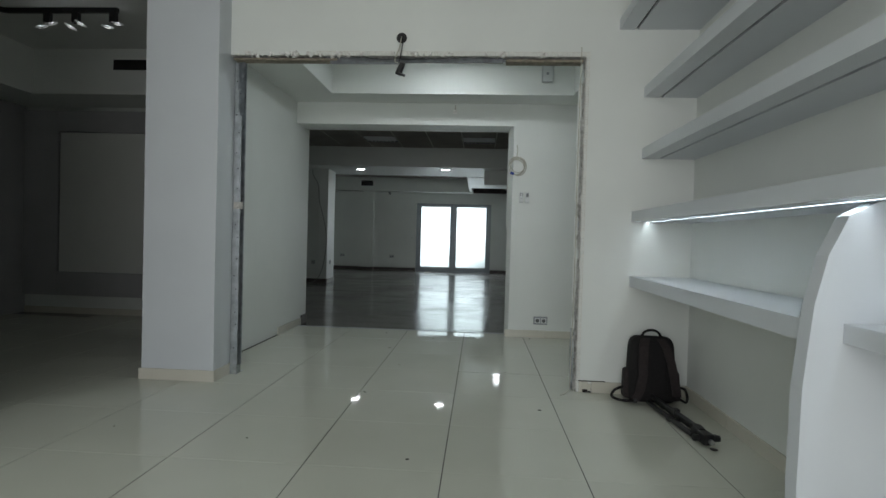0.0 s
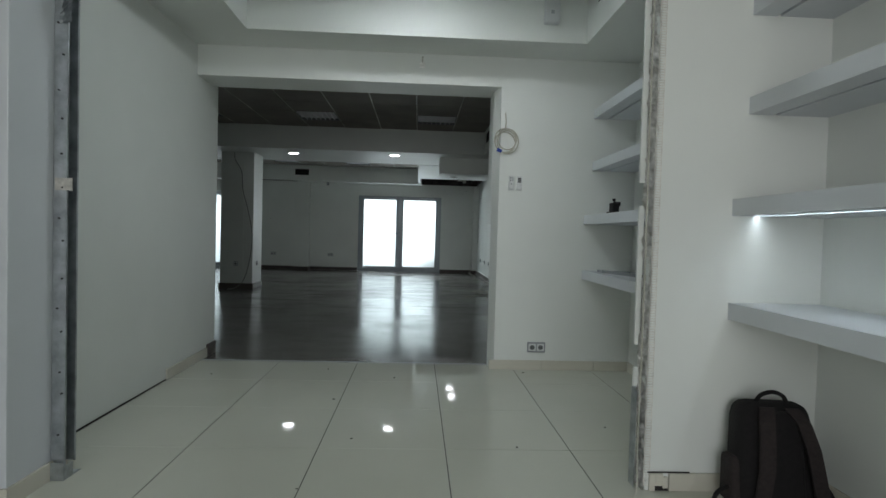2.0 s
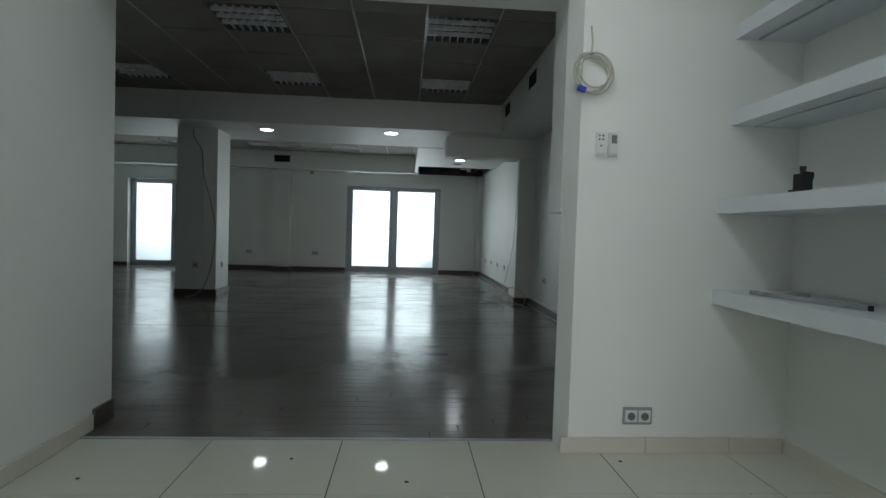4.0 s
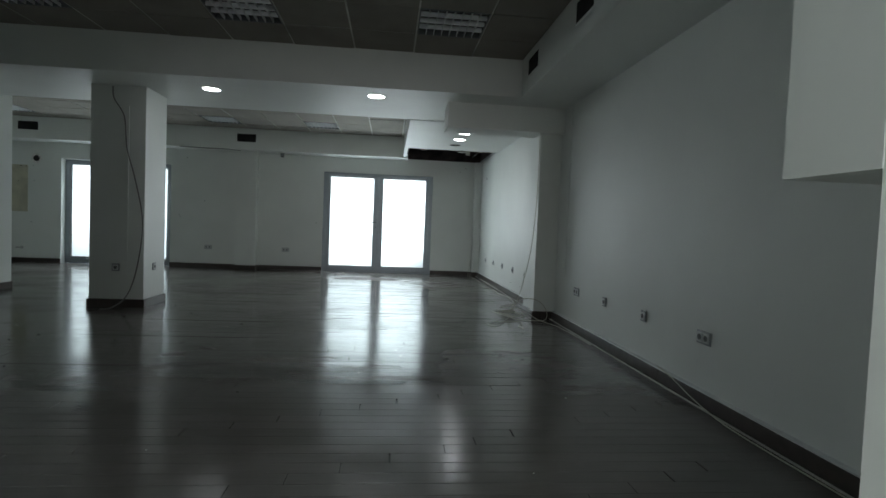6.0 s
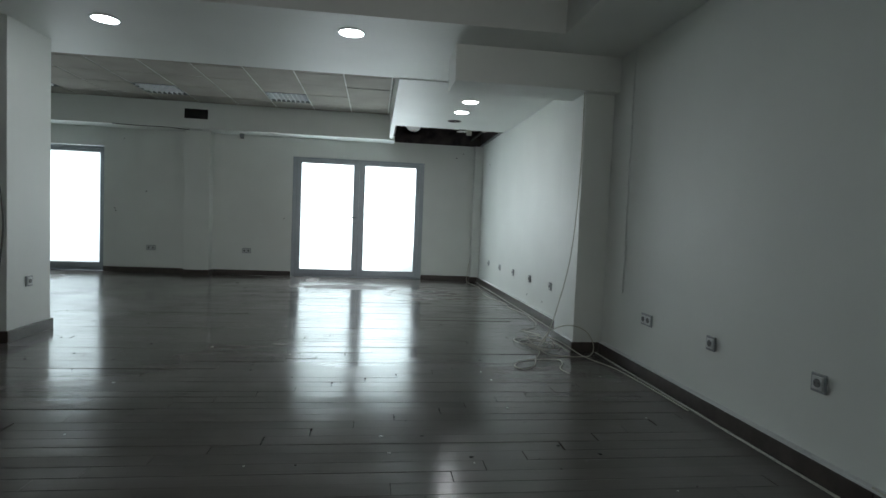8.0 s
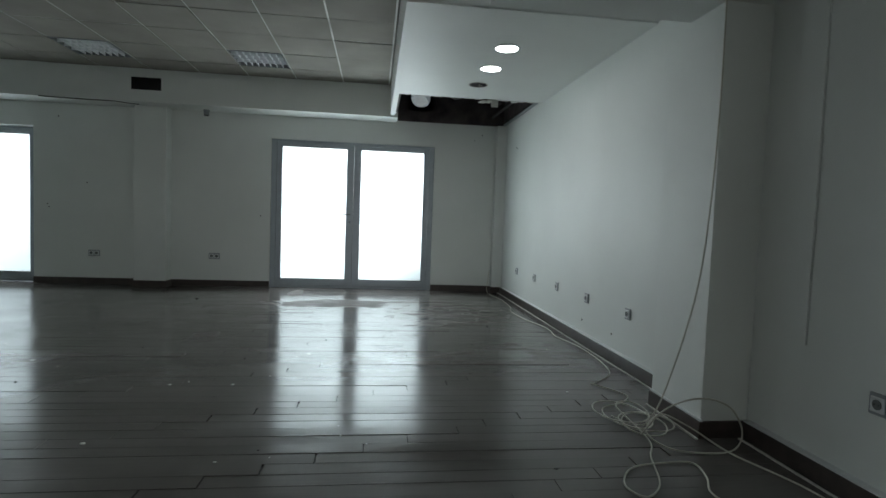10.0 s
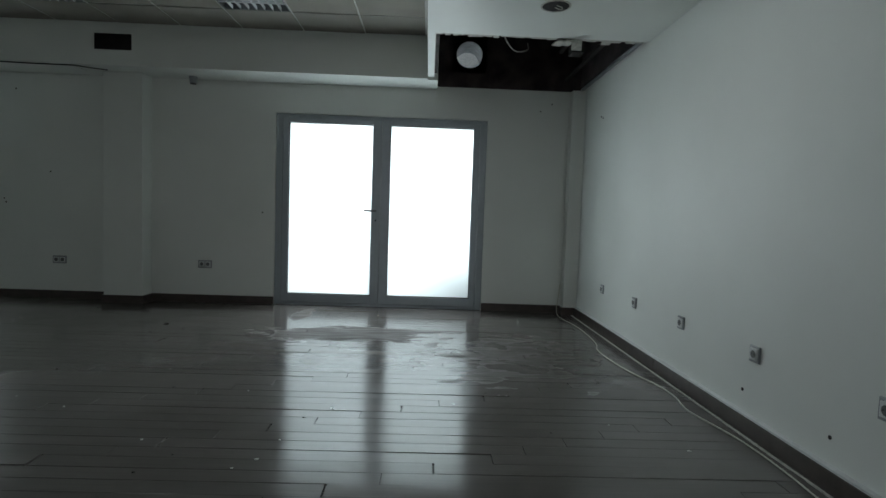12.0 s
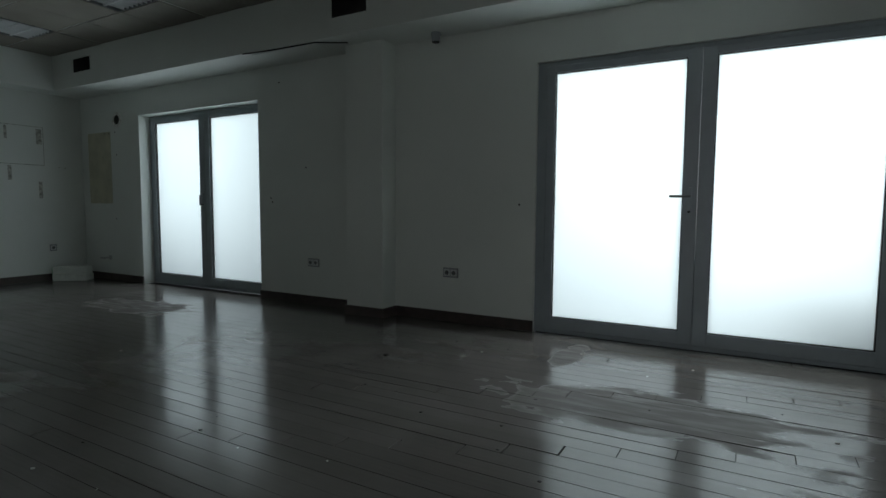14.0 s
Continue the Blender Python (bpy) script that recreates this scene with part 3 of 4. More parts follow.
def vent(w, h, m):
    t = thing("air_vent", "open black rectangular air vent in the duct casing", "air vent", "air vents", m)
    # Flat black plate paints the dark of the open duct.
    part("opening", box(-w / 2, w / 2, -0.003, 0, -h / 2, h / 2), VOID, t, "black plate for the dark inside of the open duct")
    f = 0.008
    part("frame", boxes((-w / 2 - f, -w / 2, -0.006, 0, -h / 2 - f, h / 2 + f), (w / 2, w / 2 + f, -0.006, 0, -h / 2 - f, h / 2 + f),
                        (-w / 2, w / 2, -0.006, 0, h / 2, h / 2 + f), (-w / 2, w / 2, -0.006, 0, -h / 2 - f, -h / 2)), PAINT, t)
    return t


for x, y, z, a in ((-3.33, 15.97, 2.615, 0), (-7.34, 15.97, 2.63, 0), (0.87, 10.19, 2.65, -90), (0.87, 8.8, 2.65, -90), (-4.38, 10.28, 2.61, 90), (0.955, 4.95, 2.72, -90)):
    vent(0.36, 0.155, pose(x, y, z, 0, 0, a))

sd = thing("ceiling_sensor", "small dark cylindrical sensor under the duct", "sensor", m=Matrix.Translation((-2.70, 16.30, 2.39)))
part("base", cyl(bmesh.new(), Matrix.Translation((0, 0, -0.01)), 0.042, 0.042, 0.02, 24), SOCKET_GREY, sd)
part("body", cyl(bmesh.new(), Matrix.Translation((0, 0, -0.045)), 0.034, 0.037, 0.05, 24), SOCKET_GREY, sd)
part("lens", cyl(bmesh.new(), Matrix.Translation((0, 0, -0.073)), 0.031, 0.031, 0.006, 24), BLACK, sd)
crk = thing("ceiling_crack", "sagging broken plasterboard edge under the duct", "crack", m=Matrix.Translation((-3.83, 16.06, 2.385)))
# Dark tubes draw the shade inside the crack and its torn end.
part("gap", tube_bm([(-0.75, -0.10, 0.0), (-0.4, -0.07, -0.002), (0.1, -0.05, 0.0)], 0.006, 6), GRIME, crk)
part("tear", tube_bm([(0.1, -0.05, 0.0), (0.22, 0.02, -0.002), (0.34, 0.09, 0.0)], 0.005, 6), GRIME, crk)
part("flap", box(-0.7, 0.1, -0.05, 0.16, -0.006, -0.001), PAINT, crk)

# round pipe through the wall in the broken ceiling
pipe = thing("duct_pipe", "round metal duct pipe opening to daylight through the wall", "pipe", m=pose(0.18, 16.36, 2.75, 90, 0, 0))
part("sleeve", ring_bm(0.135, 0.142, 0.38, 36), STEEL, pipe, m=Matrix.Translation((0, 0, -0.37)))
plate = bmesh.new()
rim = [plate.verts.new((0.142 * math.cos(2 * math.pi * k / 32), 0.142 * math.sin(2 * math.pi * k / 32), 0)) for k in range(32)]
out = [plate.verts.new((max(-0.185, min(0.185, 0.3 * math.cos(2 * math.pi * k / 32))), max(-0.185, min(0.185, 0.3 * math.sin(2 * math.pi * k / 32))), 0)) for k in range(32)]
for k in range(32):
    plate.faces.new((rim[k], rim[(k + 1) % 32], out[(k + 1) % 32], out[k]))
bmesh.ops.solidify(plate, geom=plate.faces[:], thickness=0.012)
part("collar", plate, VOID_BROWN, pipe, m=Matrix.Translation((0, 0, -0.012)))
part("brick", box(-0.13, 0.05, -0.13, -0.07, -0.35, -0.28, bevel=0.004), BRICK, pipe, "red brick at the pipe's far end")
# torn edge of the broken ceiling
random.seed(7)
torn = bmesh.new()
for k in range(26):
    x = -0.16 + 1.54 * k / 25
    w, d = random.uniform(0.04, 0.09), random.uniform(0.01, 0.05)
    if k in (15, 16, 17, 21):
        d += 0.07
    r = bmesh.ops.create_cube(torn, size=1)
    bmesh.ops.transform(torn, matrix=Matrix.Translation((x, 14.69 + d / 2, 2.417 - 0.25 * d * (k in (15, 16)))) @ Matrix.Rotation(random.uniform(-0.3, 0.3), 4, "Z") @ Matrix.Diagonal((w, d + 0.02, 0.0125, 1)), verts=r["verts"])
te = thing("torn_plasterboard", "torn plasterboard edge at the broken ceiling", "plasterboard")
part("edge", torn, CRUMB, te)
part("hanging_flap", box(0.85, 0.93, 14.70, 14.712, 2.33, 2.43, bevel=0.004), CRUMB, te)
part("wall_rail", boxes((1.385, 1.40, 14.72, 16.3, 2.405, 2.435), (1.37, 1.385, 14.72, 16.2, 2.40, 2.408)), STEEL, te, "metal ceiling rail")
part("loose_wire", tube_bm([(0.78, 14.72, 2.95), (0.8, 14.95, 2.72), (0.95, 15.2, 2.6), (1.15, 15.5, 2.66), (1.3, 15.9, 2.85), (1.38, 16.1, 2.95)], 0.008), BLACK, te, "loose black wire")
part("loose_wire", tube_bm([(0.35, 15.6, 3.0), (0.4, 15.5, 2.75), (0.55, 15.7, 2.62), (0.75, 16.1, 2.75), (0.8, 16.38, 2.9)], 0.006), STAIN, te, "loose pale wire")
part("hanger", boxes((1.0, 1.03, 15.1, 15.75, 2.62, 2.65), (1.05, 1.16, 15.45, 15.6, 2.55, 2.66), (1.2, 1.23, 15.0, 16.3, 2.5, 2.53)), GRIME, te, "rusted black hangers in the void")
part("side_edge", box(-0.192, -0.186, 14.70, 15.97, 2.412, 2.46), CRUMB, te)

# ---- cables in the wooden-floored room ----


def cable(name, pts, r, mtl, label):
    return tagged(new(name, mesh_of(name, tube_bm(pts, r), mtl, True)), label, "cable")


cable("column_cable", [(-3.49, 11.205, 2.40), (-3.47, 11.195, 2.27), (-3.36, 11.19, 2.08), (-3.33, 11.19, 1.75), (-3.25, 11.19, 1.45), (-3.165, 11.19, 1.05), (-3.16, 11.185, 0.75),
                       (-3.22, 11.17, 0.35), (-3.30, 11.14, 0.12), (-3.42, 11.08, 0.012), (-3.5, 11.02, 0.007)], 0.007, CABLE_DARK, "slack grey cable hanging down the column")
cable("hanging_cable", [(1.22, 11.1, 2.14), (1.22, 11.1, 1.6), (1.2, 11.1, 1.1), (1.16, 11.11, 0.7), (1.07, 11.16, 0.25), (1.0, 11.2, 0.05), (0.95, 11.28, 0.012), (0.9, 11.4, 0.007)], 0.004, CABLE, "thin cream cable hanging from the ceiling to the floor")
coil = []
for k in range(58):
    a = k * 0.45 + 2.2
    r = 0.125 + 0.035 * math.sin(k * 0.19) + 0.012 * math.sin(k * 0.83)
    coil.append((1.0 + 0.035 * math.sin(k * 0.11) + r * 0.95 * math.cos(a), 11.33 + 0.1 * math.cos(k * 0.13 + 0.6) + r * 1.25 * math.sin(a),
                 0.009 + 0.055 * (0.5 + 0.5 * math.sin(a * 0.5 + 1)) * k / 58))
cable("cable_tangle", [(1.02, 11.98, 0.007), (1.1, 11.86, 0.007), (1.15, 11.72, 0.008), (1.05, 11.6, 0.01)] + coil + [(0.93, 11.05, 0.02), (0.86, 10.9, 0.007), (0.77, 10.66, 0.007), (0.66, 10.56, 0.007), (0.62, 10.66, 0.007),
                       (0.72, 10.8, 0.007), (0.9, 10.84, 0.007), (1.02, 10.83, 0.007), (1.0, 10.7, 0.007), (0.94, 10.58, 0.007), (0.96, 10.45, 0.007)],
      0.004, CABLE, "tangle of cream cable lying on the floor")
cable("looped_cable", [(0.92, 11.1, 0.03), (0.98, 11.04, 0.16), (1.06, 10.98, 0.235), (1.17, 10.96, 0.25), (1.29, 10.97, 0.2), (1.36, 10.98, 0.09), (1.34, 10.98, 0.008), (1.2, 10.92, 0.008), (1.0, 10.97, 0.01), (0.93, 11.08, 0.05),
                       (1.02, 11.12, 0.12), (1.12, 11.03, 0.09), (1.24, 10.9, 0.02), (1.33, 10.7, 0.008), (1.37, 10.53, 0.007), (1.39, 10.1, 0.007), (1.395, 9.7, 0.007)], 0.004, CABLE, "stiff looped cream cable beside the pilaster")
cable("wall_cable", [(1.45, 8.6, 0.105), (1.44, 8.4, 0.09), (1.43, 8.1, 0.03), (1.40, 7.75, 0.007), (1.39, 7.4, 0.007), (1.40, 6.9, 0.007), (1.42, 6.4, 0.007)], 0.004, CABLE, "cream cable dropping from the baseboard to the floor")
cable("floor_cable", [(1.276, 16.40, 0.32), (1.26, 16.37, 0.2), (1.22, 16.28, 0.05), (1.22, 16.1, 0.007), (1.27, 15.6, 0.007), (1.25, 15.0, 0.007), (1.18, 14.69, 0.007), (1.21, 14.2, 0.007), (1.29, 13.85, 0.007), (1.3, 13.62, 0.007), (1.27, 13.4, 0.007), (1.33, 13.05, 0.007),
                      (1.34, 12.75, 0.007), (1.31, 12.4, 0.007), (1.24, 12.17, 0.007), (1.09, 12.02, 0.007), (1.02, 11.96, 0.007)], 0.004, CABLE, "loose cream cable lying along the baseboard")

# ---- far left corner ----
fb = thing("foam_box", "white foam packing pieces stacked in the corner", "packaging", m=pose(-8.06, 16.12, 0, 0, 0, 38))
part("lower_piece", box(-0.2, 0.2, -0.1, 0.1, 0, 0.085, bevel=0.006), FOAM, fb)
part("upper_piece", box(-0.2, 0.19, -0.09, 0.1, 0.088, 0.18, bevel=0.006), FOAM, fb)
part("green_card", box(-0.21, -0.204, -0.08, 0.08, 0.06, 0.17), GREEN, fb, "green card side")
tp = thing("water_tap", "capped water pipe stub low on the wall", "tap", m=pose(-7.72, YB, 0.29))
part("rosette", cyl(bmesh.new(), pose(0, -0.006, 0, 90), 0.03, 0.03, 0.012, 20), CHROME, tp)
part("stub", cyl(bmesh.new(), pose(0, -0.05, 0, 90), 0.011, 0.011, 0.09, 14), CHROME, tp)
part("cap", cyl(bmesh.new(), pose(-0.02, -0.09, 0, 0, 90), 0.014, 0.014, 0.08, 14), CHROME, tp)
hp = thing("wall_hole", "round plugged hole in the wall above the pipe", "wall hole", m=pose(-7.46, YB, 2.06))
part("ring", ring_bm(0.06, 0.095, 0.008, 28), ROUGH_PLASTER, hp, m=pose(0, 0, 0, 90))
part("plug", cyl(bmesh.new(), pose(0, -0.002, 0, 90), 0.06, 0.06, 0.004, 24), GRIME, hp)
solid("trim_old_finish", boxes((-8.14, -7.62, YB - 0.003, YB, 1.0, 1.92)), YELLOWED, "yellowed patch of bare plaster on the wall", "wall patch")
om = thing("old_outline", "dark outline of a removed cabinet on the wall", "wall mark")
part("line", boxes((-8.3, -8.297, 15.43, 15.96, 1.953, 1.96), (-8.3, -8.297, 14.9, 15.96, 1.475, 1.483), (-8.3, -8.297, 15.955, 15.96, 1.483, 1.953), (-8.3, -8.297, 15.88, 15.94, 1.74, 1.93), (-8.3, -8.297, 15.54, 15.57, 1.78, 1.94), (-8.3, -8.297, 15.885, 15.925, 1.06, 1.27), (-8.3, -8.297, 15.56, 15.6, 1.28, 1.46), (-8.3, -8.297, 16.12, 16.14, 1.46, 1.47), (-8.3, -8.297, 16.19, 16.21, 1.455, 1.465)), STAIN, om)
marks = bmesh.new()
for x, z in ((-7.75, 1.9), (-7.65, 1.9), (-7.52, 1.91), (-7.8, 1.6), (-7.5, 1.62), (-7.55, 0.8), (-4.6, 2.22), (-4.25, 1.36), (-4.72, 1.02), (-4.74, 1.06), (-2.0, 1.0), (1.1, 2.28), (0.98, 2.2)):
    cyl(marks, pose(x, YB - 0.001, z, 90), 0.008, 0.008, 0.004, 8)
for y, z in ((15.75, 2.04), (15.7, 2.02), (13.2, 0.2), (12.6, 0.2)):
    cyl(marks, pose(1.439, y, z, 0, 90), 0.009, 0.009, 0.004, 8)
solid("trim_screw_holes", marks, GRIME, "dark screw holes and plug marks in the wall", "marks", "stuff")

# ---- tiled corridor ----


def shelf(y0, y1, z, x0, lit, label):
    t = thing("wall_shelf", label, "shelf", "floating shelves")
    s0, s1 = x0 + 0.10, x0 + 0.118
    part("top_board", box(x0, XR, y0, y1, z - 0.054, z), PAINT_GREY, t)
    part("front_lip", box(x0, s0, y0, y1, z - 0.07, z - 0.054), PAINT_GREY, t)
    part("underside", box(s1, XR, y0, y1, z - 0.07, z - 0.054), PAINT_GREY, t)
    # Unlit slots hold a black strip, so they read as dark lines.
    part("light_slot", box(s0 + 0.001, s1 - 0.001, y0 + 0.002, y1 - 0.002, z - 0.058, z - 0.0542), LED_STRIP if lit else BLACK, t, "glowing light strip" if lit else "black strip in the unlit light slot")
    return t


for z, x0 in ((0.80, 1.09), (1.235, 1.09), (1.66, 1.145), (2.07, 1.145)):
    shelf(3.81, 5.73, z, x0, False, "pale grey floating wall shelf with an unlit light slot")
    shelf(1.76 if z < 1 else -1.5, 3.72, z, x0, z == 1.235, "pale grey floating wall shelf with a glowing light strip" if z == 1.235 else "pale grey floating wall shelf")
shelf(-1.5, 3.72, 2.52, 0.97, False, "pale grey deep upper shelf with an unlit light slot")

ad = thing("power_adapter", "small black adapter lying on the shelf", "adapter", m=pose(1.16, 5.26, 1.235, 0, 0, 15))
part("foot", box(-0.045, 0.05, -0.03, 0.03, 0, 0.012, bevel=0.004), BLACK, ad)
part("body", box(-0.03, 0.025, -0.022, 0.022, 0.012, 0.075, bevel=0.005), BLACK, ad)
part("clip", box(-0.005, 0.04, -0.015, 0.015, 0.055, 0.085, bevel=0.005), BLACK, ad)
part("knob", cyl(bmesh.new(), pose(-0.005, 0, 0.095), 0.01, 0.012, 0.02, 12), BLACK, ad)
mp_ = thing("metal_profiles", "two loose metal profiles lying on the shelf", "profile", m=pose(1.27, 5.35, 0.80))
part("profile", box(-0.12, 0.1, 0.10, 0.14, 0, 0.016, bevel=0.002), SOCKET_GREY, mp_)
part("profile", box(-0.012, 0.012, -0.25, 0.25, 0, 0.02, bevel=0.002), SOCKET_GREY, mp_, m=pose(-0.05, -0.05, 0, 0, 0, 14))
part("end_cap", box(-0.01, 0.01, -0.26, -0.252, 0, 0.02), BLACK, mp_, m=pose(-0.05, -0.05, 0, 0, 0, 14))

rcoil = [(0.44, 5.727, 2.02), (0.445, 5.72, 1.95), (0.44, 5.715, 1.89)]
for k in range(40):
    a = math.pi / 2 + k * 2 * math.pi / 9.5
    r = 0.085 + 0.014 * math.sin(k * 0.55)
    rcoil.append((0.445 + 0.006 * math.sin(k * 0.3) + r * 0.92 * math.cos(a), 5.712 - 0.0006 * k, 1.80 + 0.01 * math.cos(k * .4) + r * math.sin(a)))
cc = thing("cable_coil", "coiled cream cable hanging on the wall", "cable")
part("coil", tube_bm(rcoil, 0.0045), CABLE, cc, smooth=True)
part("tape", box(-0.02, 0.02, -0.01, 0.012, -0.012, 0.012, bevel=0.003), BLUE, cc, "blue tape", m=pose(0.395, 5.70, 1.722, 0, 20, 0))

for x, shape in ((0.50, "keys"), (0.562, "screen")):
    rc = thing("remote_control", "white remote control in a wall holder" if shape == "keys" else "grey remote control with a small screen in a wall holder", "remote control", "remote controls", pose(x, 5.73, 1.472) @ Matrix.Scale(0.85, 4))
    part("holder", box(-0.026, 0.026, -0.02, 0, -0.065, -0.005, bevel=0.005), PLASTIC, rc)
    body_ = part("body", box(-0.023, 0.023, -0.03, -0.006, -0.055, 0.065, bevel=0.006), PLASTIC, rc)
    if shape == "keys":
        for dx, dz in ((-0.01, 0.045), (0.01, 0.045), (-0.01, 0.025), (0.01, 0.025), (0.0, -0.01)):
            part("button", box(dx - 0.005, dx + 0.005, -0.033, -0.029, dz - 0.005, dz + 0.005), SOCKET_HOLE, body_)
    else:
        part("screen", box(-0.015, 0.015, -0.032, -0.029, 0.005, 0.05), SOCKET_HOLE, body_)
sir = thing("alarm_siren", "white plastic alarm box on the bulkhead", "alarm box", m=pose(0.69, 5.365, 2.655))
part("case", box(-0.055, 0.055, -0.045, 0, -0.085, 0.085, bevel=0.014, seg=3), PLASTIC, sir)
part("lens", box(-0.012, 0.012, -0.048, -0.044, -0.02, 0.005, bevel=0.002), SOCKET_GREY, sir)
wp = thing("wall_plug", "crumbled plug of plaster with a nail in the wall", "wall mark", m=pose(-0.22, 5.73, 2.36))
part("patch", box(-0.022, 0.022, -0.006, 0, -0.02, 0.02, bevel=0.005), ROUGH_PLASTER, wp)
part("stem", box(-0.006, 0.006, -0.004, 0, 0.02, 0.07), CRUMB, wp)

# Unseen lamp, added in the recess to brighten the corridor.
cl = thing("ceiling_lamp", "unseen round lamp added in the ceiling recess to brighten the corridor", "ceiling lamp", m=pose(-0.25, 4.6, 2.85))
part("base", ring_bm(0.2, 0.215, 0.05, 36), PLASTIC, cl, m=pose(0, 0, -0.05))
part("diffuser", cyl(bmesh.new(), pose(0, 0, -0.04), 0.2, 0.2, 0.01, 36), LED_FILL, cl, "glowing white diffuser")

# ---- broken opening ----


def rough_bm(u_len, v_len, amp, seed, du=0.012):
    """A torn surface in the u-v plane, pushed in and out along w."""
    nu, nv = max(2, int(u_len / du)), max(2, int(v_len / du))
    bm = bmesh.new()
    g = []
    for i in range(nu + 1):
        row = []
        for j in range(nv + 1):
            u, v = u_len * i / nu, v_len * j / nv
            n = noise.noise((u * 9 + seed, v * 14, seed)) + 0.6 * noise.noise((u * 38, v * 42 + seed, 3.0)) + 0.35 * noise.noise((u * 90, v * 90, seed))
            row.append(bm.verts.new((u, v + 0.006 * noise.noise((u * 30, seed, v * 9)) * (0 if 0 < j < nv else 1), amp * n)))
        g.append(row)
    for i in range(nu):
        for j in range(nv):
            bm.faces.new((g[i][j], g[i + 1][j], g[i + 1][j + 1], g[i][j + 1]))
    bmesh.ops.solidify(bm, geom=bm.faces[:], thickness=0.012)
    return bm


def ladder(bm, axis, a0, a1, b, c, w, step=0.011):
    """A strip of perforated plaster bead: two wires with fine rungs."""
    k = a0
    while k < a1:
        if axis == "z":
            bx(bm, b, b + w, c - 0.002, c, k, k + 0.004)
        else:
            bx(bm, k, k + 0.004, c - 0.002, c, b, b + w)
        k += step
    if axis == "z":
        bx(bm, b, b + 0.003, c - 0.0025, c, a0, a1)
        bx(bm, b + w - 0.003, b + w, c - 0.0025, c, a0, a1)
    else:
        bx(bm, a0, a1, c - 0.0025, c, b, b + 0.003)
        bx(bm, a0, a1, c - 0.0025, c, b + w - 0.003, b + w)
    return bm


jb = thing("broken_jamb", "broken plaster edge with exposed bead at the opening", "broken edge")
part("plaster", rough_bm(2.27, 0.092, 0.019, 3.1, 0.009), ROUGH_PLASTER, jb, m=Matrix(((0, 0, 1, 0.752), (0, 1, 0, 3.716), (1, 0, 0, 0.0), (0, 0, 0, 1))))
part("corner_bead", ladder(bmesh.new(), "z", 0.02, 2.3, 0.752, 3.7195, 0.028), BEAD, jb, "white perforated corner bead")
part("board_edge", boxes((0.728, 0.75, 3.80, 3.815, 0.6, 1.2), (0.726, 0.75, 3.80, 3.815, 1.3, 2.1), (0.73, 0.75, 3.801, 3.814, 0.02, 0.5)), PAINT, jb, "split plasterboard edge")
part("rail", boxes((0.722, 0.7235, 3.745, 3.80, 0.0, 0.42), (0.7235, 0.745, 3.798, 3.80, 0.0, 0.42)), STEEL, jb, "bent steel rail", m=pose(0, 0, 0))
part("loose_wire", tube_bm([(0.722, 3.71, 2.33), (0.719, 3.708, 1.6), (0.722, 3.709, 0.8), (0.715, 3.70, 0.2), (0.70, 3.66, 0.03), (0.64, 3.6, 0.005)], 0.003), CABLE, jb)
part("chipped_tile", boxes((0.775, 0.80, 3.7085, 3.72, 0.0, 0.074), (0.80, 0.835, 3.7085, 3.72, 0.022, 0.074), (0.835, 0.856, 3.7085, 3.72, 0.012, 0.06), bevel=0.002), TILE_BASE, jb, "chipped cream skirting tile")
# Dark strips paint the shade where the tile is broken away.
part("gap_shade", boxes((0.80, 0.858, 3.7145, 3.719, 0.0, 0.03), (0.77, 0.95, 3.715, 3.719, 0.075, 0.08)), GRIME, jb)
lt = thing("broken_lintel", "broken plaster and bent steel along the top of the opening", "broken edge")
part("plaster", rough_bm(2.45, 0.092, 0.014, 8.7), ROUGH_PLASTER, lt, m=Matrix(((1, 0, 0, -1.705), (0, 1, 0, 3.716), (0, 0, 1, 2.262), (0, 0, 0, 1))))
part("corner_bead", ladder(bmesh.new(), "x", -1.1, 0.75, 2.268, 3.7195, 0.03), BEAD, lt, "white perforated corner bead")
part("bent_rail", tube_bm([(-1.05, 3.74, 2.262), (-0.8, 3.73, 2.25), (-0.5, 3.735, 2.235), (-0.1, 3.73, 2.25), (0.2, 3.745, 2.262)], 0.014, 4, 5), DULL_STEEL, lt, "bent steel rail")
part("board_edge", boxes((-1.69, -0.95, 3.722, 3.80, 2.236, 2.25), (0.22, 0.74, 3.722, 3.80, 2.232, 2.25), (-0.9, 0.2, 3.75, 3.80, 2.245, 2.255), bevel=0.002), BOARD_CORE, lt, "brown split board edge")
part("channel", boxes((-1.0, -0.52, 3.728, 3.7295, 2.212, 2.25), (-0.3, 0.2, 3.728, 3.7295, 2.226, 2.252), (-0.55, 0.22, 3.7295, 3.79, 2.251, 2.2525)), DULL_STEEL, lt, "bent dull steel channel")
random.seed(11)
lumps = bmesh.new()
for k in range(60):
    x = random.choice((random.uniform(-1.68, -0.85), random.uniform(-1.68, 0.7)))
    r = bmesh.ops.create_icosphere(lumps, subdivisions=1, radius=random.uniform(0.006, 0.02))
    for v in r["verts"]:
        v.co *= random.uniform(0.6, 1.4)
    bmesh.ops.translate(lumps, vec=(x, 3.715 + random.uniform(-0.008, 0.01), 2.272 + random.uniform(-0.012, 0.014)), verts=r["verts"])
part("crumbs", lumps, ROUGH_PLASTER, lt)
st = thing("steel_stud", "bent galvanised steel wall stud beside the pillar", "steel stud")
part("web", box(-1.708, -1.7065, 3.79, 3.865, 0.05, 2.26), STEEL, st)
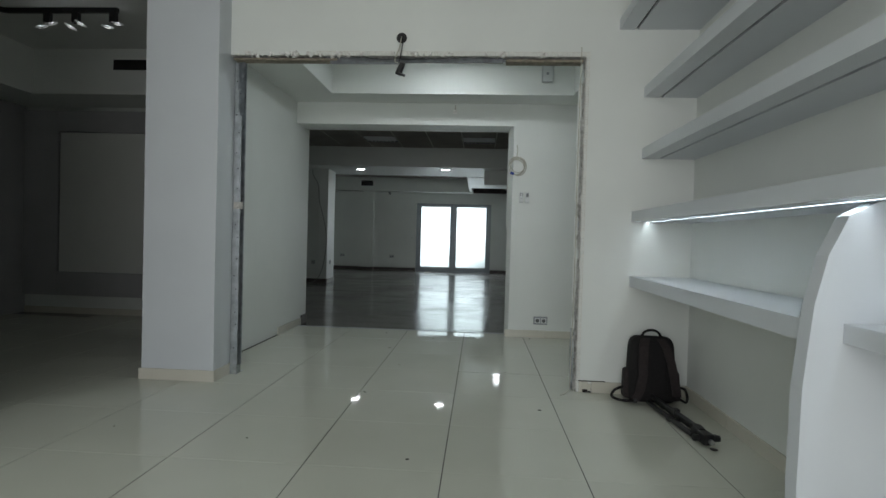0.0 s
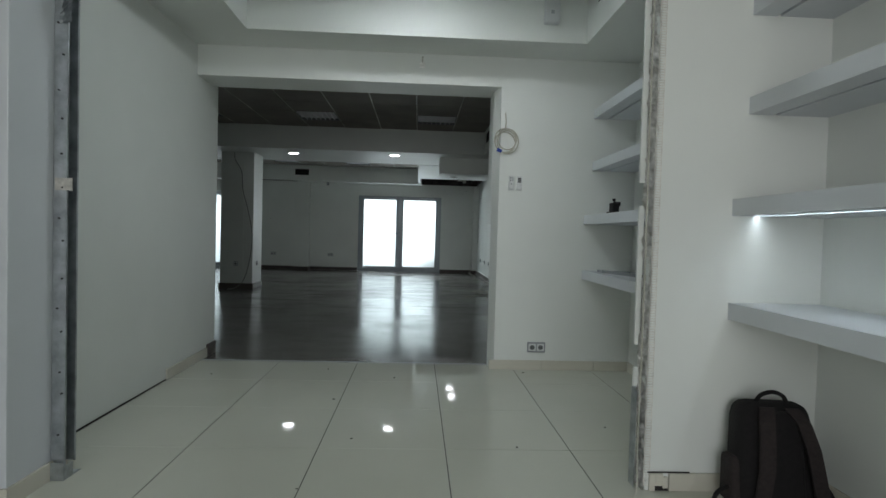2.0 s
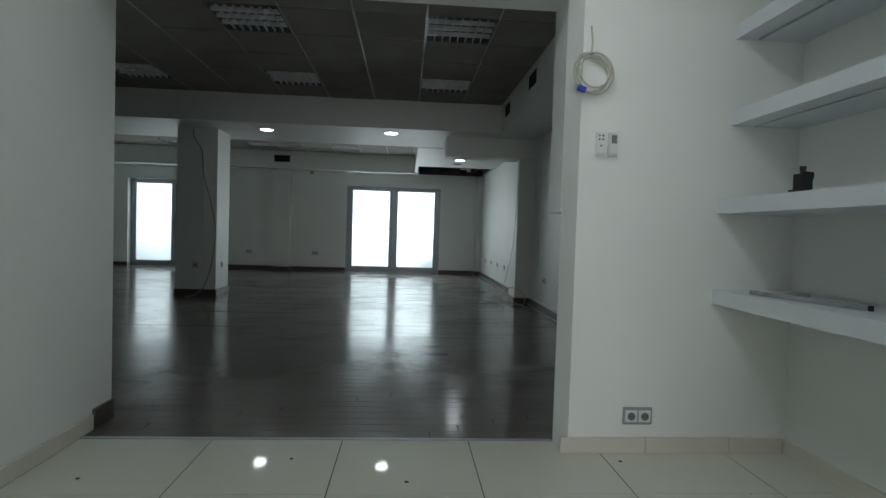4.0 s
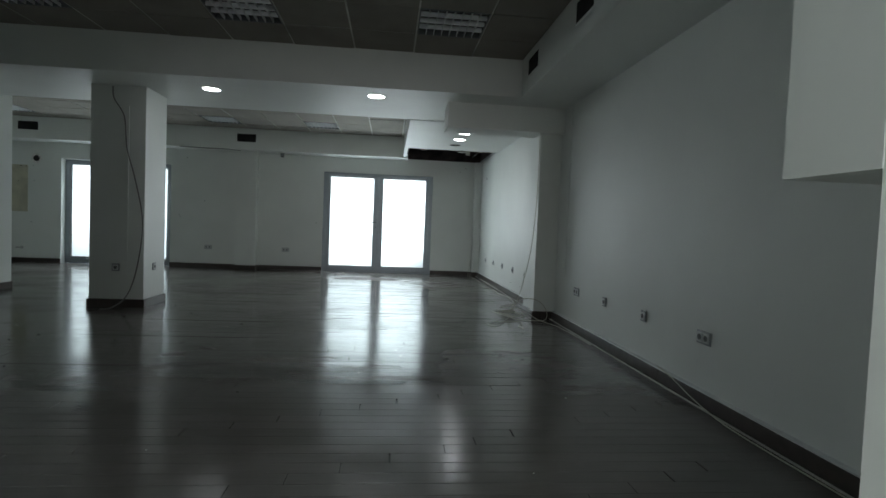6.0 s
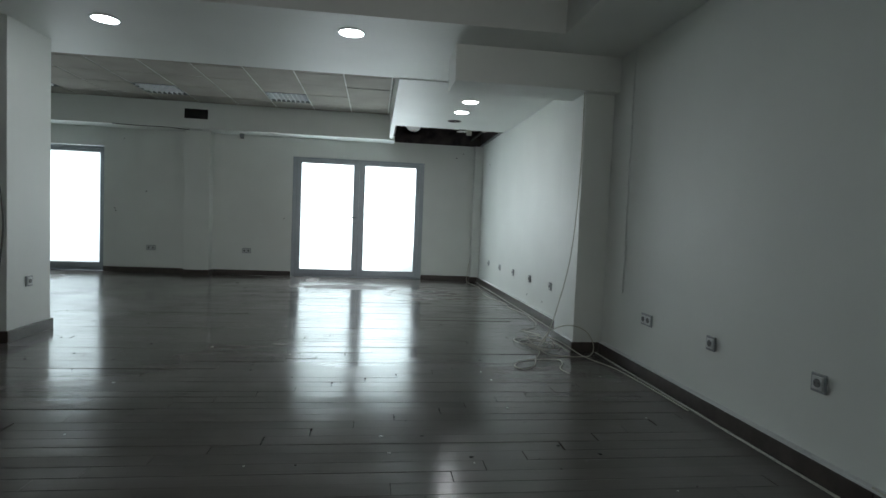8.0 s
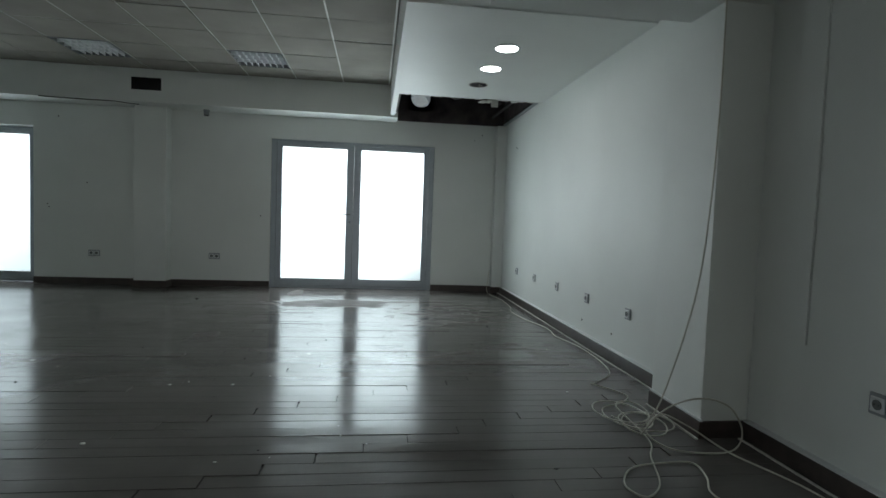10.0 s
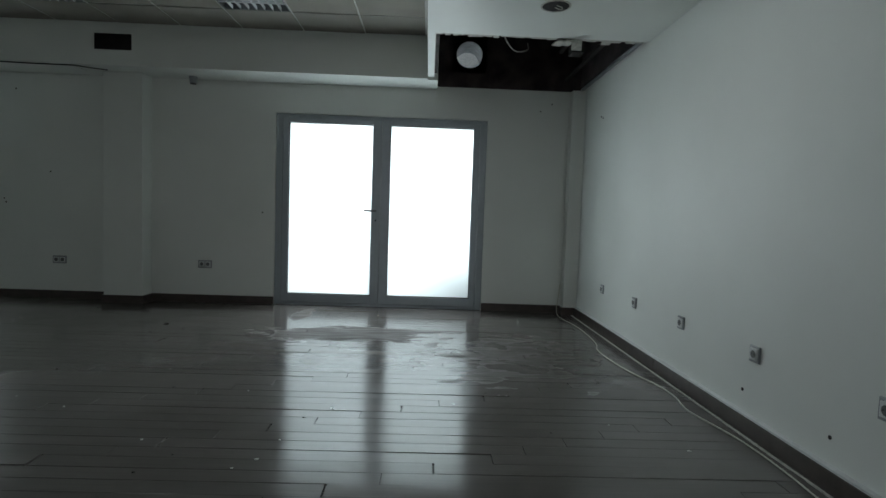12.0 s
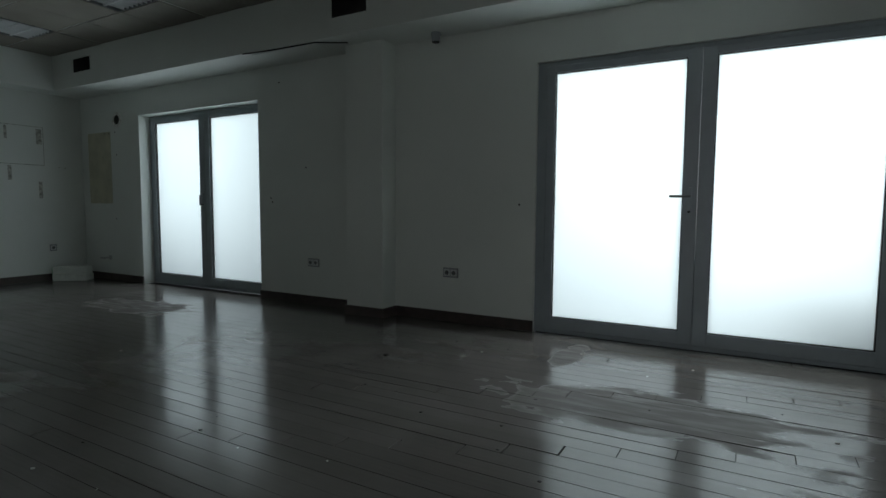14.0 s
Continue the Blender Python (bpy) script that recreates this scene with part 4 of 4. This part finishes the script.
for y0, y1 in ((3.79, 3.7915), (3.8635, 3.865)):
    part("flange", box(-1.7065, -1.655, y0, y1, 0.05, 2.26), STEEL, st)
for y0, y1 in ((3.7915, 3.80), (3.855, 3.8635)):
    part("lip", box(-1.6565, -1.655, y0, y1, 0.05, 2.26), STEEL, st)
part("foot_track", boxes((-1.71, -1.645, 3.77, 3.88, 0.0, 0.003), (-1.71, -1.645, 3.77, 3.7715, 0.003, 0.075), (-1.6465, -1.645, 3.7715, 3.83, 0.003, 0.06)), STEEL, st)
part("torn_sheet", rough_bm(0.42, 0.06, 0.012, 5.5, 0.015), STEEL, st, "crumpled torn steel strip", m=Matrix(((0, 0.9, 0.3, -1.68), (0, -0.3, 0.9, 3.785), (1, 0, 0, 1.86), (0, 0, 0, 1))))
scr = bmesh.new()
for k in range(16):
    cyl(scr, pose(-1.68 + random.uniform(-0.015, 0.015), 3.788, 0.2 + k * 0.128 + random.uniform(-0.03, 0.03), 90), 0.004, 0.004, 0.008, 8)
part("screw_heads", scr, BUCKLE, st)
part("clip", boxes((-1.70, -1.63, 3.785, 3.7875, 1.19, 1.24)), CRUMB, st, m=pose(0, 0, 0))
hc = thing("hanging_connector", "black connector hanging on wires from a hole in the wall", "connector", m=pose(-0.50, 3.72, 2.37))
# Black disc on the uncut wall paints the hole's dark.
part("hole", cyl(bmesh.new(), pose(0, -0.001, 0.02, 90), 0.036, 0.036, 0.004, 24), BLACK, hc)
part("wire", tube_bm([(0.0, -0.003, 0.03), (0.0, -0.03, 0.0), (-0.01, -0.035, -0.06), (-0.04, -0.03, -0.14), (-0.02, -0.028, -0.16)], 0.004), CABLE, hc, smooth=True)
part("wire", tube_bm([(0.01, -0.003, 0.02), (0.012, -0.035, -0.03), (0.002, -0.035, -0.1), (-0.01, -0.03, -0.15)], 0.004), BLACK, hc, smooth=True)
part("connector", cyl(bmesh.new(), pose(0.0, -0.035, -0.2, 20, 25, 0), 0.024, 0.019, 0.085, 16), BLACK, hc)
part("cap", cyl(bmesh.new(), pose(0.012, -0.045, -0.242, 20, 25, 0), 0.027, 0.027, 0.014, 16), BLACK, hc)

# ---- front room ----
fin = bmesh.new()
prof = [(1.055, 0.0), (1.045, 0.3), (1.05, 0.6), (1.075, 0.85), (1.11, 1.0), (1.165, 1.12), (1.25, 1.165)]
vs = []
for y in (1.70, 1.76):
    vs.append([fin.verts.new((x, y, z)) for x, z in prof] + [fin.verts.new((XR, y, 1.165)), fin.verts.new((XR, y, 0.0))])
fin.faces.new(vs[0])
fin.faces.new(vs[1][::-1])
for k in range(len(vs[0])):
    fin.faces.new((vs[0][k], vs[1][k], vs[1][(k + 1) % len(vs[0])], vs[0][(k + 1) % len(vs[0])]))
cp = thing("curved_panel", "white lacquered side panel with a curved front edge", "panel")
part("panel", fin, PAINT_GREY, cp)
part("ledge", box(1.16, XR, 0.9, 1.70, 0.74, 0.80, bevel=0.004), PAINT_GREY, cp)

bp_ = thing("backpack", "black and dark brown backpack standing against the wall", "backpack", m=pose(1.205, 3.57, 0.0, -6, 0, -6) @ Matrix.Scale(0.94, 4))


def bag_bm(w, d, h, seg=4, r=0.07):
    bm = box(-w / 2, w / 2, -d / 2, d / 2, 0, h)
    bmesh.ops.bevel(bm, geom=bm.edges[:], offset=r, segments=seg, affect="EDGES", profile=0.6)
    for v in bm.verts:
        s = 1.0 - 0.16 * max(0, v.co.z / h - 0.55) / 0.45
        v.co.x *= s
        v.co.y *= s * (1 + 0.06 * math.sin(v.co.z * 22))
    return bm


part("body", bag_bm(0.33, 0.17, 0.45), BAG, bp_, smooth=True)
part("front_panel", bag_bm(0.20, 0.05, 0.40, 3, 0.022), BAG, bp_, smooth=True, m=pose(0, -0.075, 0.02))
part("side_pocket", bag_bm(0.06, 0.13, 0.2, 3, 0.025), BAG_STRAP, bp_, smooth=True, m=pose(-0.155, 0, 0.02))
part("side_pocket", bag_bm(0.06, 0.13, 0.2, 3, 0.025), BAG_STRAP, bp_, smooth=True, m=pose(0.155, 0, 0.02))
part("carry_handle", tube_bm([(-0.065, -0.02, 0.44), (-0.045, -0.025, 0.475), (0, -0.03, 0.49), (0.045, -0.025, 0.475), (0.065, -0.02, 0.44)], 0.009), BAG, bp_, smooth=True)


def strap_bm(pts, w, t):
    bm = bmesh.new()
    rows = []
    for x, y, z in pts:
        rows.append([bm.verts.new((x + dx, y + dy, z)) for dx, dy in ((-w / 2, 0), (w / 2, 0), (w / 2, -t), (-w / 2, -t))])
    for a, b in zip(rows, rows[1:]):
        for k in range(4):
            bm.faces.new((a[k], a[(k + 1) % 4], b[(k + 1) % 4], b[k]))
    bm.faces.new(rows[0])
    bm.faces.new(rows[-1][::-1])
    return bm


part("shoulder_strap", strap_bm([(-0.05, -0.075, 0.435), (-0.065, -0.105, 0.38), (-0.068, -0.115, 0.28), (-0.07, -0.112, 0.18), (-0.085, -0.108, 0.09), (-0.115, -0.10, 0.02)], 0.06, 0.014), BAG_STRAP, bp_, "dark brown padded strap")
part("shoulder_strap", strap_bm([(0.05, -0.075, 0.435), (0.08, -0.105, 0.38), (0.11, -0.115, 0.28), (0.13, -0.112, 0.18), (0.145, -0.108, 0.1), (0.15, -0.10, 0.06)], 0.055, 0.014), BAG_STRAP, bp_, "dark brown padded strap")
part("webbing", tube_bm([(-0.115, -0.10, 0.02), (-0.16, -0.14, 0.018), (-0.23, -0.12, 0.02), (-0.265, -0.08, 0.035), (-0.24, -0.05, 0.07), (-0.19, -0.03, 0.09), (-0.155, -0.02, 0.085)], 0.009), BAG, bp_, smooth=True)
part("webbing", tube_bm([(0.15, -0.10, 0.06), (0.2, -0.11, 0.03), (0.225, -0.07, 0.05), (0.22, -0.02, 0.1), (0.165, 0.0, 0.11)], 0.009), BAG, bp_, smooth=True)
part("buckle", box(-0.135, -0.105, -0.125, -0.09, 0.005, 0.03, bevel=0.004), BUCKLE, bp_)
tri = thing("tripod", "folded black tripod lying on the tiles by the backpack", "tripod", m=pose(1.235, 3.05, 0.035, 0, 0, 6))
for dx, dz in ((-0.03, 0.0), (0.03, 0.0), (0.0, 0.035)):
    leg = part("leg", cyl(bmesh.new(), pose(dx, 0.14, dz - 0.01, 90), 0.013, 0.015, 0.56, 14), BLACK, tri)
    part("clamp", box(dx - 0.018, dx + 0.018, 0.1, 0.14, dz - 0.025, dz + 0.012, bevel=0.004), BUCKLE, leg)
part("shoulder", cyl(bmesh.new(), pose(0, -0.15, 0.005, 90), 0.04, 0.032, 0.05, 16), BLACK, tri)
part("head", box(-0.028, 0.028, -0.25, -0.17, -0.025, 0.03, bevel=0.008), BLACK, tri)
for x, y, z, a in ((0.045, -0.2, 0.0, 90), (-0.045, -0.2, 0.0, 90), (0.03, -0.255, 0.015, 90)):
    part("knob", cyl(bmesh.new(), pose(x, y, z, 0, a, 0), 0.018, 0.016, 0.03, 10), BLACK, tri)
part("screw", cyl(bmesh.new(), pose(0, -0.268, 0.0, 90), 0.012, 0.012, 0.02, 14), CHROME, tri)

# ---- unlit side room ----
solid("wall_panelling", boxes((-5.35, -4.92, 6.06, 6.1, 0.22, 2.40), (-4.92, -2.03, 6.06, 6.1, 2.15, 2.40), (-4.92, -2.03, 6.06, 6.1, 0.22, 0.5), bevel=0.004), PANEL_GREY, "grey wall panelling with an inset white board", "panelling")
solid("wall_board", box(-4.905, -2.03, 6.075, 6.1, 0.51, 2.14), SATIN, "white inset wall board", "panel")
solid("ceiling_side_bulkhead", boxes((-5.35, -2.03, 5.5, 6.1, 2.45, 3.05), (-5.35, -4.75, -3.4, 5.5, 2.45, 3.05)), PAINT, "white bulkhead with an air vent", "bulkhead")
vent(0.5, 0.11, pose(-3.6, 5.5, 2.76))
solid("ceiling_side_plate", box(-2.03 - 0.25, -2.03, 3.88, 5.5, 2.7, 3.05), PAINT, "white ceiling drop", "bulkhead")
tl = thing("track_light", "black ceiling track with small crystal spotlights", "track light", m=pose(-3.12, 4.5, 2.86))
part("rail", boxes((-1.0, 0.02, -0.018, 0.018, 0.03, 0.07), bevel=0.003), BLACK, tl)
part("rail", box(-0.6, 0, -0.018, 0.018, 0.03, 0.07, bevel=0.003), BLACK, tl, m=pose(-1.0, 0, 0, 0, 0, 35))
for x, a in ((-0.02, 0), (-0.36, 25), (-0.62, -20)):
    sp = part("spot_stem", box(x - 0.03, x + 0.03, -0.02, 0.02, -0.06, 0.035, bevel=0.004), BLACK, tl)
    for d in (-0.045, 0.045):
        hd = ring_bm(0.026, 0.048, 0.012, 4)
        part("crystal_frame", hd, LOUVRE, sp, m=pose(x + d, -0.01, -0.085 + d * 0.3, 25, a, 45))
        part("led", cyl(bmesh.new(), pose(x + d, -0.01, -0.085 + d * 0.3, 25, a, 45), 0.024, 0.024, 0.008, 12), LED_SPOT, sp)

# ---- debris on the floors ----
random.seed(21)
for nm, mtl, n_, area_, lab in (("plaster_crumbs", CRUMB, 90, (-4.5, 1.2, 7.0, 16.0), "pale plaster crumbs scattered on the wooden floor"), ("dark_grit", GRIME, 110, (-3.5, 1.2, 8.0, 16.2), "dark grit and chips scattered on the wooden floor"),
                                ("tile_grit", GRIME, 16, (-1.8, 1.3, 2.4, 5.7), "fine dark grit scattered on the floor tiles")):
    bm = bmesh.new()
    for k in range(n_):
        s = random.uniform(0.003, 0.009) * (2.0 if random.random() < 0.06 else 1)
        r = bmesh.ops.create_icosphere(bm, subdivisions=1, radius=s)
        for v in r["verts"]:
            v.co.x *= random.uniform(0.6, 1.8)
            v.co.z *= 0.4
        bmesh.ops.translate(bm, vec=(random.uniform(area_[0], area_[1]), random.uniform(area_[2], area_[3]), s * 0.25), verts=r["verts"])
    solid(nm, bm, mtl, lab, "debris", "stuff")
# ---- floors, last ----
solid("subfloor", boxes((-8.5, 1.6, 5.872, 16.6, -0.1, -0.013)), GRIME, "dark gap under the planks", "floor")
solid("floor_bed", boxes((-5.6, 1.6, -3.5, 5.872, -0.1, -0.002)), GROUT, "grey grout between the floor tiles", "floor")
tiles = tagged(new("floor_tiled"), "glossy cream square floor tiles with dark joints", "floor", kind="structure")
px, py = 0.62, 0.595


def slab(w, h, t, c):
    bm = box(0, w, 0, h, -t, 0)
    top = [e for e in bm.edges if all(v.co.z > -1e-6 for v in e.verts)]
    bmesh.ops.bevel(bm, geom=top, offset=c, segments=1, affect="EDGES")
    return bm


shared = {}


def piece(name, parent, x0, x1, y0, y1, t, c, mtl, tilt=0.0):
    key = (name, round(x1 - x0, 3), round(y1 - y0, 3))
    if key not in shared:
        shared[key] = mesh_of(name, slab(x1 - x0, y1 - y0, t, c), mtl)
    ob = new(name, shared[key])
    ob.parent, ob.location = parent, (x0, y0, random.uniform(-0.0004, 0.0004))
    if tilt:
        ob.rotation_euler = (random.gauss(0, tilt), random.gauss(0, tilt * 0.15), 0)


for i in range(-9, 3):
    for j in range(-14, 2):
        x0, x1 = max(-0.06 + px * i, -5.35), min(-0.06 + px * (i + 1), XR)
        y0, y1 = max(5.32 + py * j, -3.4), min(5.32 + py * (j + 1), 6.1 if -0.06 + px * (i + 1) < -2.0 else 5.86)
        if x1 - x0 > 0.02 and y1 - y0 > 0.02:
            piece("tile", tiles, x0 + 0.0024, x1 - 0.0024, y0 + 0.0013, y1 - 0.0013, 0.009, 0.0006, FLOOR_TILE)

planks = tagged(new("floor_wooden"), "worn dark brown lacquered plank floor with dusty stains", "floor", kind="structure")
PW, PL = 0.095, 1.6
nrows = int((YB - 5.885) / PW) + 1
verts, faces = [], []
for r in range(nrows):
    y0, y1 = 5.886 + r * PW, min(5.886 + (r + 1) * PW, YB)
    left = -8.3 if y0 > 12.58 else -5.4
    x = -8.3 - PL + (r * 0.205 + (0.0 if r % 8 else 0.05)) % PL
    while x < XR:
        a, b = max(x, left), min(x + PL, XR)
        if b - a > 0.02:
            gap = random.choice((0.0008, 0.001, 0.002, 0.006))
            if y0 > 8.3 and b > -2.2:
                piece("plank", planks, round(a + gap, 3), round(b - 0.001, 3), y0 + 0.0009, y1 - 0.0009, 0.012, 0.0009, PLANK, 0.005)
            else:
                c = 0.001
                o = len(verts)
                u0, u1, v0, v1 = a + gap, b - 0.001, y0 + 0.0009, y1 - 0.0009
                verts += [(u0, v0, -0.012), (u1, v0, -0.012), (u1, v1, -0.012), (u0, v1, -0.012), (u0, v0, -c), (u1, v0, -c), (u1, v1, -c), (u0, v1, -c),
                          (u0 + c, v0 + c, 0), (u1 - c, v0 + c, 0), (u1 - c, v1 - c, 0), (u0 + c, v1 - c, 0)]
                faces += [tuple(o + q for q in f) for f in ((8, 9, 10, 11), (4, 5, 9, 8), (5, 6, 10, 9), (6, 7, 11, 10), (7, 4, 8, 11), (0, 1, 5, 4), (1, 2, 6, 5), (2, 3, 7, 6), (3, 0, 4, 7))]
        x += PL
me = bpy.data.meshes.new("planks")
me.from_pydata(verts, [], faces)
me.materials.append(PLANK_FAR)
pf = new("planks", me)
pf.parent = planks
tagged(pf, kind="stuff")
